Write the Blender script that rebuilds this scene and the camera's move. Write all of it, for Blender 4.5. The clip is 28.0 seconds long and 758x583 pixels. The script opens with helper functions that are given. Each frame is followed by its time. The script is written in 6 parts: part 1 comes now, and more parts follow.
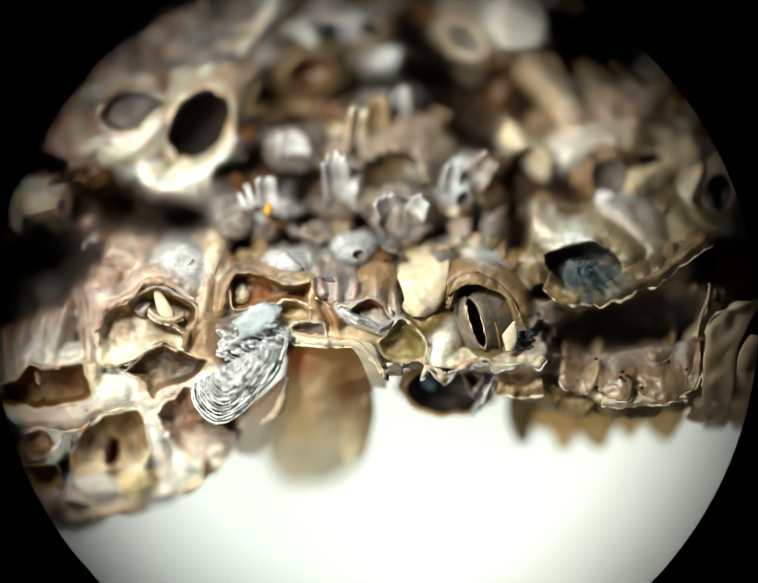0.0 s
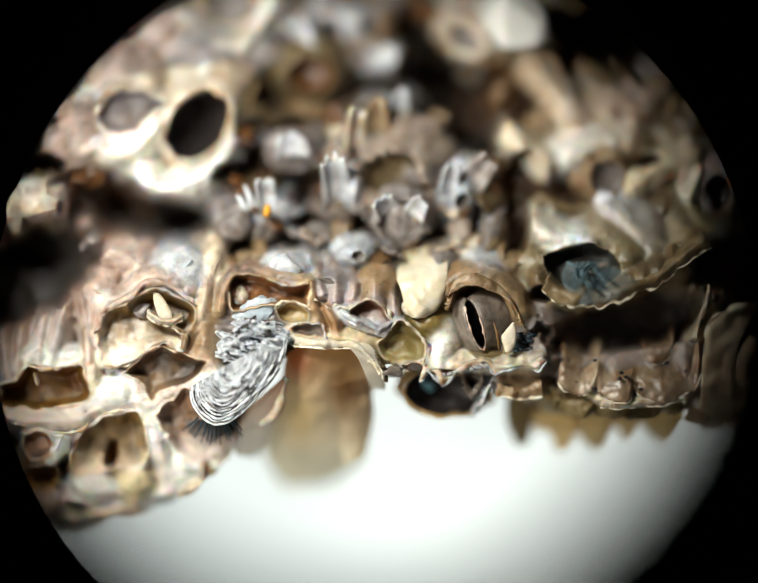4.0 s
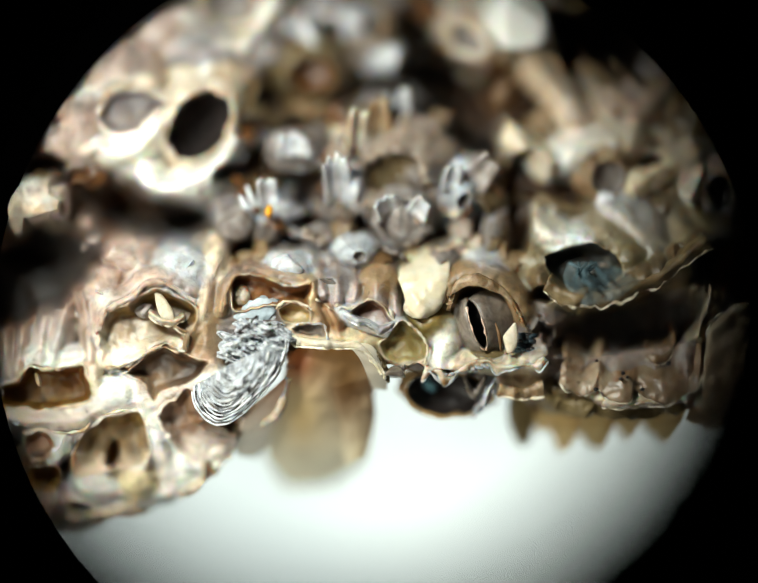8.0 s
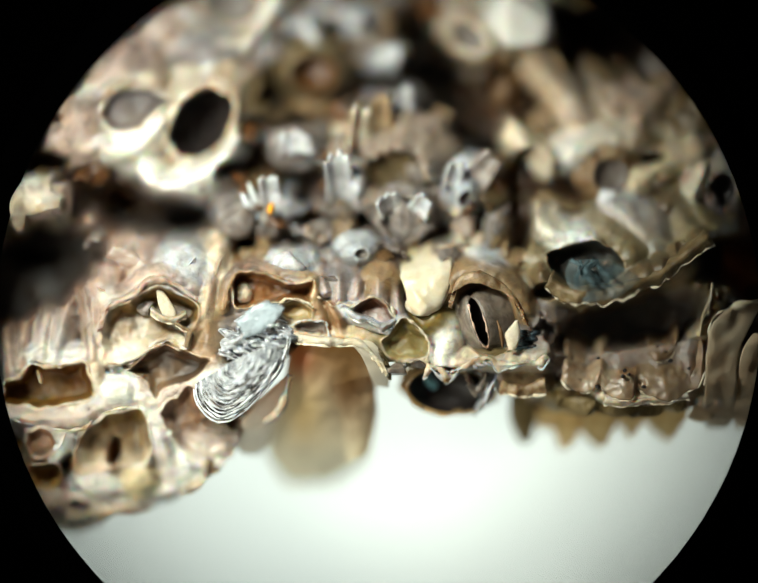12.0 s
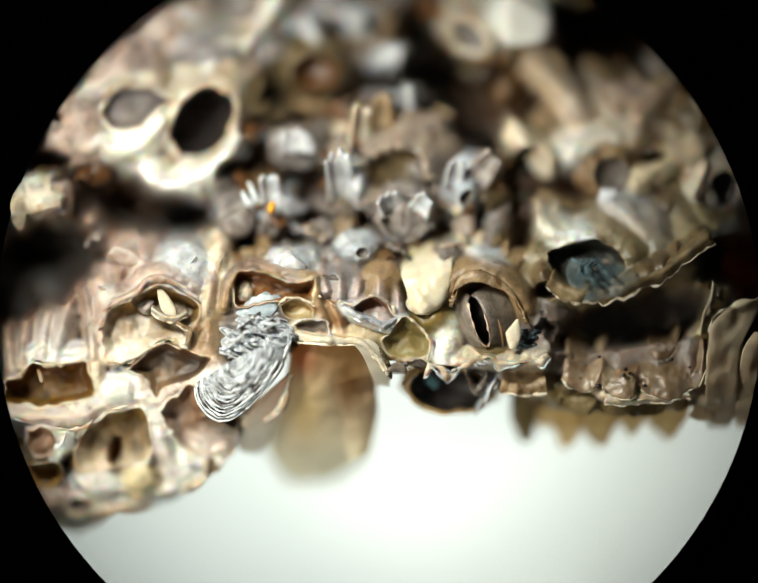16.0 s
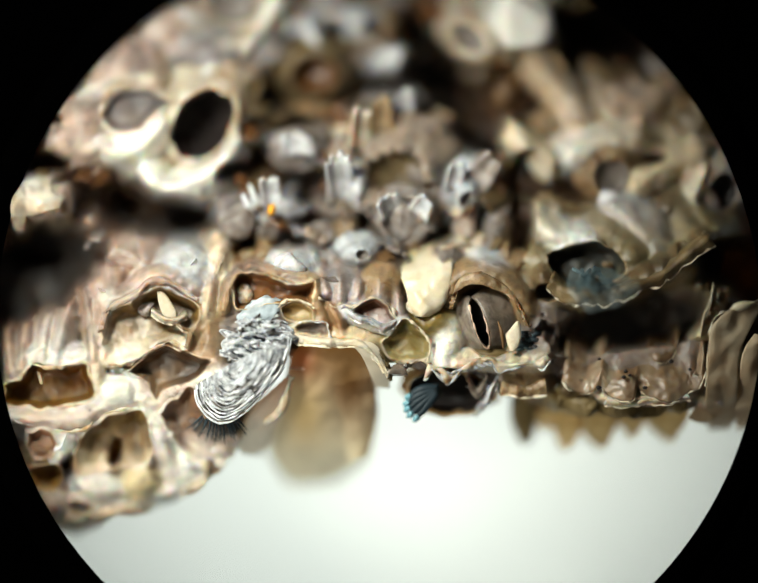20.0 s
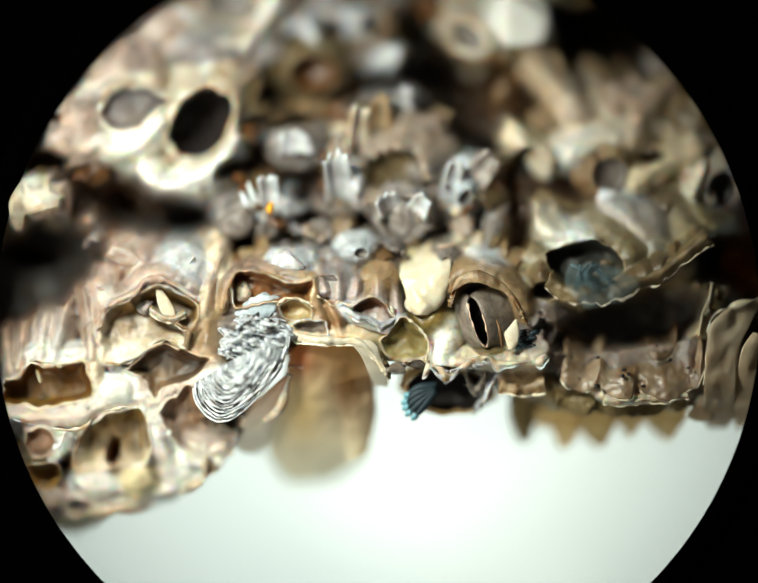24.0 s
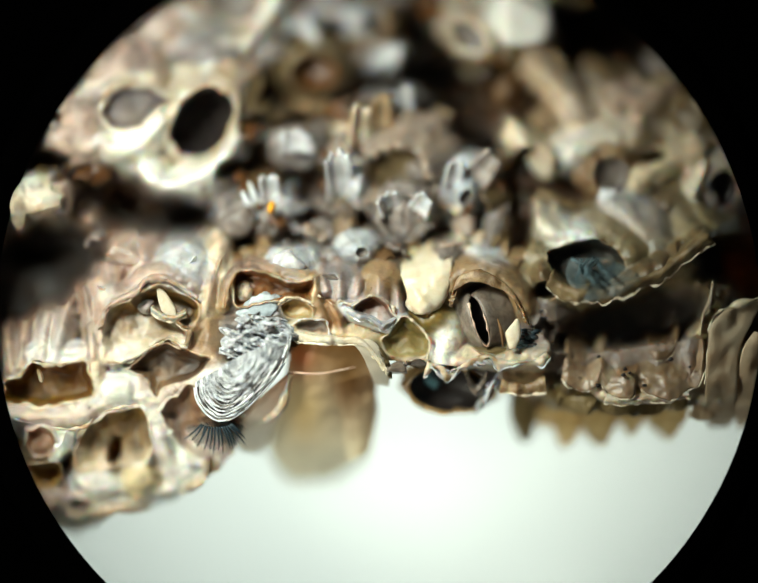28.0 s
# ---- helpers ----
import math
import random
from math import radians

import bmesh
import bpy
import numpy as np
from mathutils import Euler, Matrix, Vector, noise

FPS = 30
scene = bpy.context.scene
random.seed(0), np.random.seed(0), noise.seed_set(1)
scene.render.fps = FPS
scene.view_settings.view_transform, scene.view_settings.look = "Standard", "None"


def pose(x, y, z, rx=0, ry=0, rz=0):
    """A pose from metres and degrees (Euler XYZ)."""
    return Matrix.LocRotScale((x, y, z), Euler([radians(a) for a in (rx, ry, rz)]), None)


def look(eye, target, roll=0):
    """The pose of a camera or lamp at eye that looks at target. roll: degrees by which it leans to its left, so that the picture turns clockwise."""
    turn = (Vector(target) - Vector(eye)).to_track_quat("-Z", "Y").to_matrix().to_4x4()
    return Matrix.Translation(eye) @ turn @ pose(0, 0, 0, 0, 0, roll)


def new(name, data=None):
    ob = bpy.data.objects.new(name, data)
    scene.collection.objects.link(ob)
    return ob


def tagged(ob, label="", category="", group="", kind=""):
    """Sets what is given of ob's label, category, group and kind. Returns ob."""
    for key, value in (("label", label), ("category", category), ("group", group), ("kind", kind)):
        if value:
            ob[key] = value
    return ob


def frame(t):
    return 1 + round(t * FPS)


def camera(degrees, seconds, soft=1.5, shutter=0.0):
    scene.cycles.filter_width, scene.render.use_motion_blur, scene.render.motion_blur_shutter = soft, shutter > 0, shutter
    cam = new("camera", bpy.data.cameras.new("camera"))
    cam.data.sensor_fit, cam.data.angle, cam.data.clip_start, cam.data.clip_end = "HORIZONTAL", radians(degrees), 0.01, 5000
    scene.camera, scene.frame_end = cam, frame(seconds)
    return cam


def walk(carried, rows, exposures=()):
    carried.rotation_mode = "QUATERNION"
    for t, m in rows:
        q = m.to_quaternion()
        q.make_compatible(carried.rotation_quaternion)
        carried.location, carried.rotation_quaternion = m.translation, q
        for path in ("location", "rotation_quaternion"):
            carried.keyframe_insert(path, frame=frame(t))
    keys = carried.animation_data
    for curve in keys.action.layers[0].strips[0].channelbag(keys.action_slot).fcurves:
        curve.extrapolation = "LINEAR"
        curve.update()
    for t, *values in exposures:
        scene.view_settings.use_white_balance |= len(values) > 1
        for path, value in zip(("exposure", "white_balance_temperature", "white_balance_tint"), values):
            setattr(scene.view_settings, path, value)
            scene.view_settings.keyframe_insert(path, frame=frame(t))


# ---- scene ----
# One unit of the plan (U) is a hundredth of a millimetre. The camera looks straight down a
# microscope at a clump of small acorn barnacles on a lit glass-white stage plate.
U = 1e-5
LENS = 9.0
D = 784 * U / math.tan(radians(LENS / 2))     # working distance to the sharp plane
Z0 = 700 * U                                  # the sharp plane above the stage

cam = camera(LENS, 28.0, soft=1.25)
cam.data.dof.use_dof = True
cam.data.dof.focus_distance = D - 16 * U
cam.data.dof.aperture_fstop = 11.0

# seconds, drift of the picture across and down
DRIFT = [(0, -6.7, 0.2), (0.5, -7.7, 1.8), (1, -6.1, 4.0), (1.5, -4.7, 3.1), (2, -2.1, 2.1), (2.5, -3.3, 0.8), (3, -5.5, -1.2),
         (3.5, -9.2, 3.4), (5.5, -6.2, -1.1), (6, -5.7, -1.8), (6.5, -4.5, 2.5), (7, -3.5, 1.7), (7.5, -4.6, 0.8), (8, -5.3, 3.6),
         (8.5, -4.5, 1.6), (9, -3.7, 0.5), (10, -3.8, 0.4), (11, 0.1, -0.6), (12, -1.7, -1.8)]
DRIFT += [(12.5, -1.7, 2.3), (14.5, -3.1, 0.1), (15, 0.3, -2.9), (16, 0.0, -4.2), (17, -1.3, -6.1), (17.5, 4.0, -1.9), (18, 2.2, -1.9),
          (19, -1.4, -0.3), (20, 0.1, 0.1), (21, -0.5, 2.1), (21.5, 0, -0.5), (23.5, -1.2, -3.8), (24, -3.0, -3.2), (25, 0, 0),
          (25.5, 1.5, -1.9), (26, 1.2, -3.8), (27, -3.3, 0.4), (28, -0.7, -4.7)]
walk(cam, [(t, pose(-a * U, b * U, Z0 + D)) for t, a, b in DRIFT],
     exposures=[(0, 0.04, 6750, 4), (1, -0.02, 6750, 9), (3, 0.0, 6500, 8), (6, 0.0, 6400, 5), (9, 0.02, 6300, 0), (11, 0.0, 6520, -1), (16, 0.03, 6600, 3), (17, 0.08, 6480, 0), (18, 0.04, 6600, 4), (20, 0.02, 6650, 3), (21, -0.12, 6600, 8), (22.5, 0.0, 6600, 5), (24, 0.14, 6480, -2), (25, 0.04, 6600, 3), (26, 0.04, 6600, 3), (27, -0.12, 6550, 5), (28, 0.04, 6560, -3)])

# ---- light: one lamp on the microscope's arm, an added fill lamp, a dim room, the glowing stage ----
world = bpy.data.worlds.new("room")
scene.world = world
world.use_nodes = True
world.node_tree.nodes["Background"].inputs[0].default_value = (0.95, 0.95, 0.95, 1)
world.node_tree.nodes["Background"].inputs[1].default_value = 0.04


def lamp(name, x, y, z, size, watts, colour):
    data = bpy.data.lights.new(name, "AREA")
    data.shape, data.size, data.energy, data.color = "DISK", size, watts, colour
    ob = new(name, data)
    ob.matrix_world = look((x, y, z), (0.1 * x, 0.1 * y, Z0))
    return ob


lamp("arm_lamp", -0.0086, 0.0088, Z0 + 0.0138, 0.0036, 0.0052, (1.0, 0.985, 0.925))
# fill added from the lower left to brighten the lower corner
lamp("added_fill_lamp", -0.0135, -0.0060, Z0 + 0.0110, 0.004, 0.0019, (1.0, 0.94, 0.84))


# ---- materials ----
def nodes_of(name):
    m = bpy.data.materials.new(name)
    m.use_nodes = True
    t = m.node_tree
    return m, t, t.nodes["Principled BSDF"], t.nodes["Material Output"]


def put(t, kind, **values):
    n = t.nodes.new(kind)
    for key, value in values.items():
        n.inputs[key.replace("_", " ")].default_value = value
    return n


def mottled(t, colours, grain, spots):
    """Colour that wanders between three tones at two scales, and a height for the bump."""
    pos = t.nodes.new("ShaderNodeTexCoord")
    info = t.nodes.new("ShaderNodeObjectInfo")
    big = put(t, "ShaderNodeTexNoise", Scale=1 / (grain * U), Detail=4.0, Roughness=0.6, Distortion=0.6)
    fine = put(t, "ShaderNodeTexNoise", Scale=1 / (grain * 0.16 * U), Detail=5.0, Roughness=0.7)
    for n in (big, fine):
        t.links.new(pos.outputs["Object"], n.inputs["Vector"])
    ramp = t.nodes.new("ShaderNodeValToRGB")
    ramp.color_ramp.elements[0].position, ramp.color_ramp.elements[1].position = 0.30, 0.66
    ramp.color_ramp.elements[0].color, ramp.color_ramp.elements[1].color = (*colours[0], 1), (*colours[1], 1)
    t.links.new(big.outputs[0], ramp.inputs[0])
    dirt = t.nodes.new("ShaderNodeValToRGB")
    dirt.color_ramp.elements[0].position, dirt.color_ramp.elements[1].position = spots, spots + 0.16
    dirt.color_ramp.elements[1].color = (0.55, 0.55, 0.55, 1)
    t.links.new(fine.outputs[0], dirt.inputs[0])
    mix = t.nodes.new("ShaderNodeMix")
    mix.data_type = "RGBA"
    mix.inputs[7].default_value = (*colours[2], 1)
    t.links.new(dirt.outputs[0], mix.inputs[0])
    t.links.new(ramp.outputs[0], mix.inputs[6])
    tone = put(t, "ShaderNodeHueSaturation", Saturation=1.15)
    spread = put(t, "ShaderNodeMapRange", To_Min=0.8, To_Max=1.15)
    t.links.new(info.outputs["Random"], spread.inputs[0])
    t.links.new(spread.outputs[0], tone.inputs["Value"])
    t.links.new(mix.outputs[2], tone.inputs["Color"])
    return tone.outputs[0], fine.outputs[0], big.outputs[0]


def shell(name, colours, grain=70, spots=0.56, rough=0.5, soft=0.25, bump=0.5, coat=0.0):
    m, t, p, out = nodes_of(name)
    colour, fine, big = mottled(t, colours, grain, spots)
    t.links.new(colour, p.inputs["Base Color"])
    p.inputs["Roughness"].default_value = rough
    p.inputs["Subsurface Weight"].default_value = min(1.0, 2.2 * soft)
    p.inputs["Subsurface Radius"].default_value = (1.0, 0.5, 0.24)
    p.inputs["Subsurface Scale"].default_value = 15 * U
    p.inputs["Coat Weight"].default_value = 0.5 * coat
    p.inputs["Coat Roughness"].default_value = 0.3
    b = put(t, "ShaderNodeBump", Strength=0.7 * bump, Distance=4 * U)
    t.links.new(fine, b.inputs["Height"])
    t.links.new(b.outputs[0], p.inputs["Normal"])
    return m


def thin(name, colours, grain=60, share=0.5, rough=0.45, spots=0.6):
    """Thin horny shell that lets light through."""
    m, t, p, out = nodes_of(name)
    colour, fine, big = mottled(t, colours, grain, spots)
    t.links.new(colour, p.inputs["Base Color"])
    p.inputs["Roughness"].default_value = rough
    tr = t.nodes.new("ShaderNodeBsdfTranslucent")
    t.links.new(colour, tr.inputs[0])
    mix = t.nodes.new("ShaderNodeMixShader")
    mix.inputs[0].default_value = share
    t.links.new(p.outputs[0], mix.inputs[1])
    t.links.new(tr.outputs[0], mix.inputs[2])
    t.links.new(mix.outputs[0], out.inputs[0])
    b = put(t, "ShaderNodeBump", Strength=0.4, Distance=4 * U)
    t.links.new(fine, b.inputs["Height"])
    t.links.new(b.outputs[0], p.inputs["Normal"])
    return m


def plain(name, colour, rough=0.5, metal=0.0):
    m, t, p, out = nodes_of(name)
    p.inputs["Base Color"].default_value = (*colour, 1)
    p.inputs["Roughness"].default_value = rough
    p.inputs["Metallic"].default_value = metal
    return m


MATRIX = shell("brown_matrix", [(0.055, 0.022, 0.008), (0.15, 0.075, 0.035), (0.03, 0.014, 0.006)], 90, 0.58, 0.4, 0.1, 0.6, 0.2)
PINK = shell("pinkish_shell", [(0.20, 0.115, 0.075), (0.76, 0.66, 0.60), (0.16, 0.08, 0.045)], 60, 0.56, 0.3, 0.3, 0.5, 0.45)
CREAM = shell("cream_shell", [(0.33, 0.22, 0.12), (0.84, 0.79, 0.69), (0.24, 0.13, 0.055)], 46, 0.53, 0.35, 0.3, 0.45, 0.3)
GREY = shell("grey_shell", [(0.075, 0.05, 0.036), (0.42, 0.385, 0.37), (0.12, 0.075, 0.05)], 40, 0.52, 0.35, 0.14, 0.5, 0.35)
WHITE = shell("white_shell", [(0.25, 0.25, 0.27), (0.72, 0.73, 0.75), (0.26, 0.19, 0.13)], 42, 0.55, 0.3, 0.14, 0.4, 0.4)
TAN = shell("tan_shell", [(0.11, 0.06, 0.028), (0.42, 0.32, 0.21), (0.10, 0.045, 0.018)], 44, 0.52, 0.4, 0.25, 0.5, 0.25)
YELLOW = shell("yellow_cream_shell", [(0.66, 0.55, 0.38), (0.82, 0.76, 0.63), (0.5, 0.35, 0.17)], 60, 0.66, 0.35, 0.08, 0.35, 0.3)
BROWN = thin("brown_horn", [(0.12, 0.065, 0.032), (0.26, 0.16, 0.085), (0.075, 0.04, 0.018)], 60, 0.3)
OLIVE = thin("olive_horn", [(0.12, 0.085, 0.04), (0.27, 0.205, 0.11), (0.075, 0.045, 0.022)], 70, 0.3)
AMBER = thin("amber_horn", [(0.78, 0.56, 0.30), (0.94, 0.82, 0.60), (0.55, 0.30, 0.12)], 120, 0.82, 0.45, 0.66)
RIM = shell("worn_rim", [(0.58, 0.47, 0.32), (0.80, 0.74, 0.62), (0.40, 0.26, 0.13)], 24, 0.56, 0.5, 0.04, 0.6)
# near-black, so empty mouths and openings look dark by colour
DARK = shell("near_black", [(0.012, 0.010, 0.010), (0.035, 0.028, 0.026), (0.02, 0.012, 0.008)], 50, 0.6, 0.4, 0.0, 0.4)
SMOKE = shell("smoke_lining", [(0.13, 0.11, 0.10), (0.22, 0.19, 0.17), (0.08, 0.06, 0.05)], 60, 0.62, 0.45, 0.1, 0.4)
TEAL = plain("blue_black_cirrus", (0.010, 0.024, 0.034), 0.6)
BLUE = plain("blue_cirrus", (0.20, 0.42, 0.50), 0.4)
BLACK = plain("black_paint", (0.0003, 0.0003, 0.0003), 1.0)
BLACK.node_tree.nodes["Principled BSDF"].inputs["Specular IOR Level"].default_value = 0.0
FOIL = shell("wet_white_ridge", [(0.60, 0.63, 0.67), (0.94, 0.95, 0.96), (0.12, 0.12, 0.14)], 18, 0.60, 0.16, 0.05, 0.8, 0.6)
SILVER = shell("silvery_skin", [(0.12, 0.125, 0.14), (0.74, 0.77, 0.80), (0.04, 0.04, 0.04)], 12, 0.56, 0.18, 0.03, 0.8, 0.6)
SLATE = shell("dark_grey_valve", [(0.085, 0.066, 0.052), (0.31, 0.265, 0.225), (0.045, 0.03, 0.02)], 26, 0.6, 0.3, 0.1, 0.4, 0.3)
LIP = shell("pink_lip", [(0.62, 0.42, 0.32), (0.74, 0.56, 0.46), (0.4, 0.24, 0.16)], 20, 0.66, 0.35, 0.05, 0.3, 0.2)
PLATE = shell("pored_plate", [(0.08, 0.05, 0.03), (0.22, 0.155, 0.10), (0.05, 0.03, 0.018)], 60, 0.66, 0.35, 0.2, 0.2, 0.3)
PORED = shell("pored_grey_plate", [(0.15, 0.09, 0.05), (0.42, 0.33, 0.24), (0.05, 0.03, 0.016)], 60, 0.66, 0.35, 0.2, 0.2, 0.3)
UMBER = shell("umber_shell", [(0.06, 0.04, 0.02), (0.20, 0.15, 0.085), (0.045, 0.026, 0.013)], 42, 0.54, 0.4, 0.15, 0.5, 0.25)
SHEET = thin("pale_brown_sheet", [(0.52, 0.38, 0.25), (0.86, 0.75, 0.58), (0.26, 0.17, 0.10)], 60, 0.4)
LOBE = thin("lobed_horn", [(0.48, 0.31, 0.14), (0.78, 0.60, 0.36), (0.28, 0.16, 0.07)], 60, 0.85)


def veil(name, colour, alpha, rough=0.4):
    """A smoky film that can be seen through."""
    m, t, p, out = nodes_of(name)
    p.inputs["Base Color"].default_value, p.inputs["Roughness"].default_value = (*colour, 1), rough
    fine = put(t, "ShaderNodeTexNoise", Scale=1 / (22 * U), Detail=3.0)
    pos = t.nodes.new("ShaderNodeTexCoord")
    t.links.new(pos.outputs["Object"], fine.inputs["Vector"])
    gain = put(t, "ShaderNodeMapRange", From_Min=0.3, From_Max=0.7, To_Min=0.7 * alpha, To_Max=min(1.0, 1.25 * alpha))
    t.links.new(fine.outputs[0], gain.inputs[0])
    t.links.new(gain.outputs[0], p.inputs["Alpha"])
    return m


FILM = veil("milky_film", (0.62, 0.72, 0.78), 0.55, 0.25)
WEB = veil("smoky_web", (0.045, 0.062, 0.07), 0.5)
HAZE = thin("smoky_blue_leg", [(0.06, 0.095, 0.11), (0.22, 0.31, 0.34), (0.03, 0.05, 0.06)], 40, 0.5)


def crusted():
    """The clump's skin: each patch keeps its shell's tint, some with light or shade painted in, stained brown and worn.
    """
    m, t, p, out = nodes_of("crust")
    tint = t.nodes.new("ShaderNodeAttribute")
    tint.attribute_name = "tint"
    pos = t.nodes.new("ShaderNodeTexCoord")
    big = put(t, "ShaderNodeTexNoise", Scale=1 / (55 * U), Detail=5.0, Roughness=0.62, Distortion=0.8)
    fine = put(t, "ShaderNodeTexNoise", Scale=1 / (26 * U), Detail=6.0, Roughness=0.62, Distortion=0.5)
    for n in (big, fine):
        t.links.new(pos.outputs["Object"], n.inputs["Vector"])
    gain = put(t, "ShaderNodeMapRange", From_Min=0.3, From_Max=0.7, To_Min=0.5, To_Max=1.35)
    t.links.new(big.outputs[0], gain.inputs[0])
    tone = put(t, "ShaderNodeHueSaturation", Saturation=1.15)
    t.links.new(gain.outputs[0], tone.inputs["Value"])
    t.links.new(tint.outputs["Color"], tone.inputs["Color"])
    spots = t.nodes.new("ShaderNodeValToRGB")
    spots.color_ramp.elements[0].position, spots.color_ramp.elements[1].position = 0.54, 0.76
    spots.color_ramp.elements[1].color = (0.6, 0.6, 0.6, 1)
    t.links.new(fine.outputs[0], spots.inputs[0])
    mix = t.nodes.new("ShaderNodeMix")
    mix.data_type = "RGBA"
    mix.inputs[7].default_value = (0.085, 0.044, 0.02, 1)
    t.links.new(spots.outputs[0], mix.inputs[0])
    t.links.new(tone.outputs[0], mix.inputs[6])
    t.links.new(mix.outputs[2], p.inputs["Base Color"])
    p.inputs["Roughness"].default_value = 0.46
    p.inputs["Subsurface Weight"].default_value = 0.6
    p.inputs["Subsurface Radius"].default_value = (1.0, 0.5, 0.24)
    p.inputs["Subsurface Scale"].default_value = 15 * U
    p.inputs["Coat Weight"].default_value = 0.2
    p.inputs["Coat Roughness"].default_value = 0.42
    b = put(t, "ShaderNodeBump", Strength=0.22, Distance=5 * U)
    t.links.new(fine.outputs[0], b.inputs["Height"])
    t.links.new(b.outputs[0], p.inputs["Normal"])
    return m


CRUST = crusted()
TINT = {MATRIX.name: (0.062, 0.028, 0.011), PINK.name: (0.50, 0.395, 0.345), CREAM.name: (0.64, 0.55, 0.43), GREY.name: (0.24, 0.22, 0.22), WHITE.name: (0.50, 0.51, 0.53),
        TAN.name: (0.27, 0.19, 0.115), YELLOW.name: (0.70, 0.62, 0.42), BROWN.name: (0.22, 0.115, 0.05), OLIVE.name: (0.21, 0.155, 0.06), SMOKE.name: (0.17, 0.14, 0.125),
        SLATE.name: (0.14, 0.12, 0.11), AMBER.name: (0.5, 0.32, 0.15), LOBE.name: (0.4, 0.28, 0.12), RIM.name: (0.6, 0.5, 0.36), FOIL.name: (0.6, 0.6, 0.62), UMBER.name: (0.13, 0.092, 0.05), SHEET.name: (0.46, 0.37, 0.28), PLATE.name: (0.20, 0.15, 0.115), DARK.name: (0.03, 0.025, 0.02), PORED.name: (0.27, 0.22, 0.19)}
DUSTY = shell("dusty_pink_shell", [(0.11, 0.078, 0.058), (0.40, 0.335, 0.285), (0.10, 0.06, 0.035)], 44, 0.54, 0.4, 0.2, 0.5, 0.25)
TINT[DUSTY.name] = (0.27, 0.215, 0.175)
ORANGE = plain("orange_bead", (0.85, 0.38, 0.02), 0.4)
# white shell; its tint also paints highlights on the clump's skin
BRIGHT = shell("white_shell_and_highlight", [(0.72, 0.70, 0.64), (0.86, 0.86, 0.83), (0.60, 0.52, 0.38)], 50, 0.74, 0.35, 0.12, 0.12, 0.3)
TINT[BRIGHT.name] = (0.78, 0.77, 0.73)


def tinted_horn():
    """Thin horn that lets light through and keeps the tint given to each spot of its mesh."""
    m, t, p, out = nodes_of("tinted_horn")
    tint = t.nodes.new("ShaderNodeAttribute")
    tint.attribute_name = "tint"
    pos = t.nodes.new("ShaderNodeTexCoord")
    fine = put(t, "ShaderNodeTexNoise", Scale=1 / (50 * U), Detail=4.0, Roughness=0.5)
    t.links.new(pos.outputs["Object"], fine.inputs["Vector"])
    gain = put(t, "ShaderNodeMapRange", From_Min=0.3, From_Max=0.7, To_Min=0.9, To_Max=1.06)
    t.links.new(fine.outputs[0], gain.inputs[0])
    tone = put(t, "ShaderNodeHueSaturation", Saturation=1.08)
    t.links.new(gain.outputs[0], tone.inputs["Value"])
    t.links.new(tint.outputs["Color"], tone.inputs["Color"])
    t.links.new(tone.outputs[0], p.inputs["Base Color"])
    p.inputs["Roughness"].default_value = 0.4
    tr = t.nodes.new("ShaderNodeBsdfTranslucent")
    t.links.new(tone.outputs[0], tr.inputs[0])
    mix = t.nodes.new("ShaderNodeMixShader")
    mix.inputs[0].default_value = 0.6
    t.links.new(p.outputs[0], mix.inputs[1])
    t.links.new(tr.outputs[0], mix.inputs[2])
    t.links.new(mix.outputs[0], out.inputs[0])
    return m


HORN = tinted_horn()
# ---- shaping tools; plan coordinates are (x right, y down, h towards the eye), in U ----
def W(p):
    p = np.asarray(p, float)
    s = 1 - p[..., 2:3] * U / D
    return np.concatenate([(p[..., 0:1] - 784) * U * s, -(p[..., 1:2] - 603) * U * s, Z0 + p[..., 2:3] * U], axis=-1)


def hashed(i, j, k, seed):
    v = np.sin(i * 127.1 + j * 311.7 + k * 74.7 + seed * 53.3) * 43758.5453
    return v - np.floor(v)


def lump_noise(p, size, seed=0.0, octaves=3):
    """Smooth noise in -1..1 at points p (..., 3)."""
    q = np.asarray(p, float) / size
    total, amp, norm = 0.0, 1.0, 0.0
    for o in range(octaves):
        c = np.floor(q)
        f = q - c
        f = f * f * (3 - 2 * f)
        acc = 0.0
        for a in (0, 1):
            for b in (0, 1):
                for d in (0, 1):
                    w = ((f[..., 0] if a else 1 - f[..., 0]) * (f[..., 1] if b else 1 - f[..., 1]) * (f[..., 2] if d else 1 - f[..., 2]))
                    acc = acc + w * hashed(c[..., 0] + a, c[..., 1] + b, c[..., 2] + d, seed + o * 7.7)
        total, norm = total + amp * (acc * 2 - 1), norm + amp
        amp, q = amp * 0.5, q * 2.03
    return total / norm


def spline(points, n):
    """n points along a smooth curve through a few."""
    p = np.asarray(points, float)
    p = np.vstack([2 * p[0] - p[1], p, 2 * p[-1] - p[-2]])
    t = np.linspace(0, len(p) - 3 - 1e-6, n)
    i = t.astype(int)
    f = (t - i)[:, None]
    a, b, c, d = p[i], p[i + 1], p[i + 2], p[i + 3]
    return 0.5 * (2 * b + (c - a) * f + (2 * a - 5 * b + 4 * c - d) * f ** 2 + (3 * b - a - 3 * c + d) * f ** 3)


ORIGIN = {}


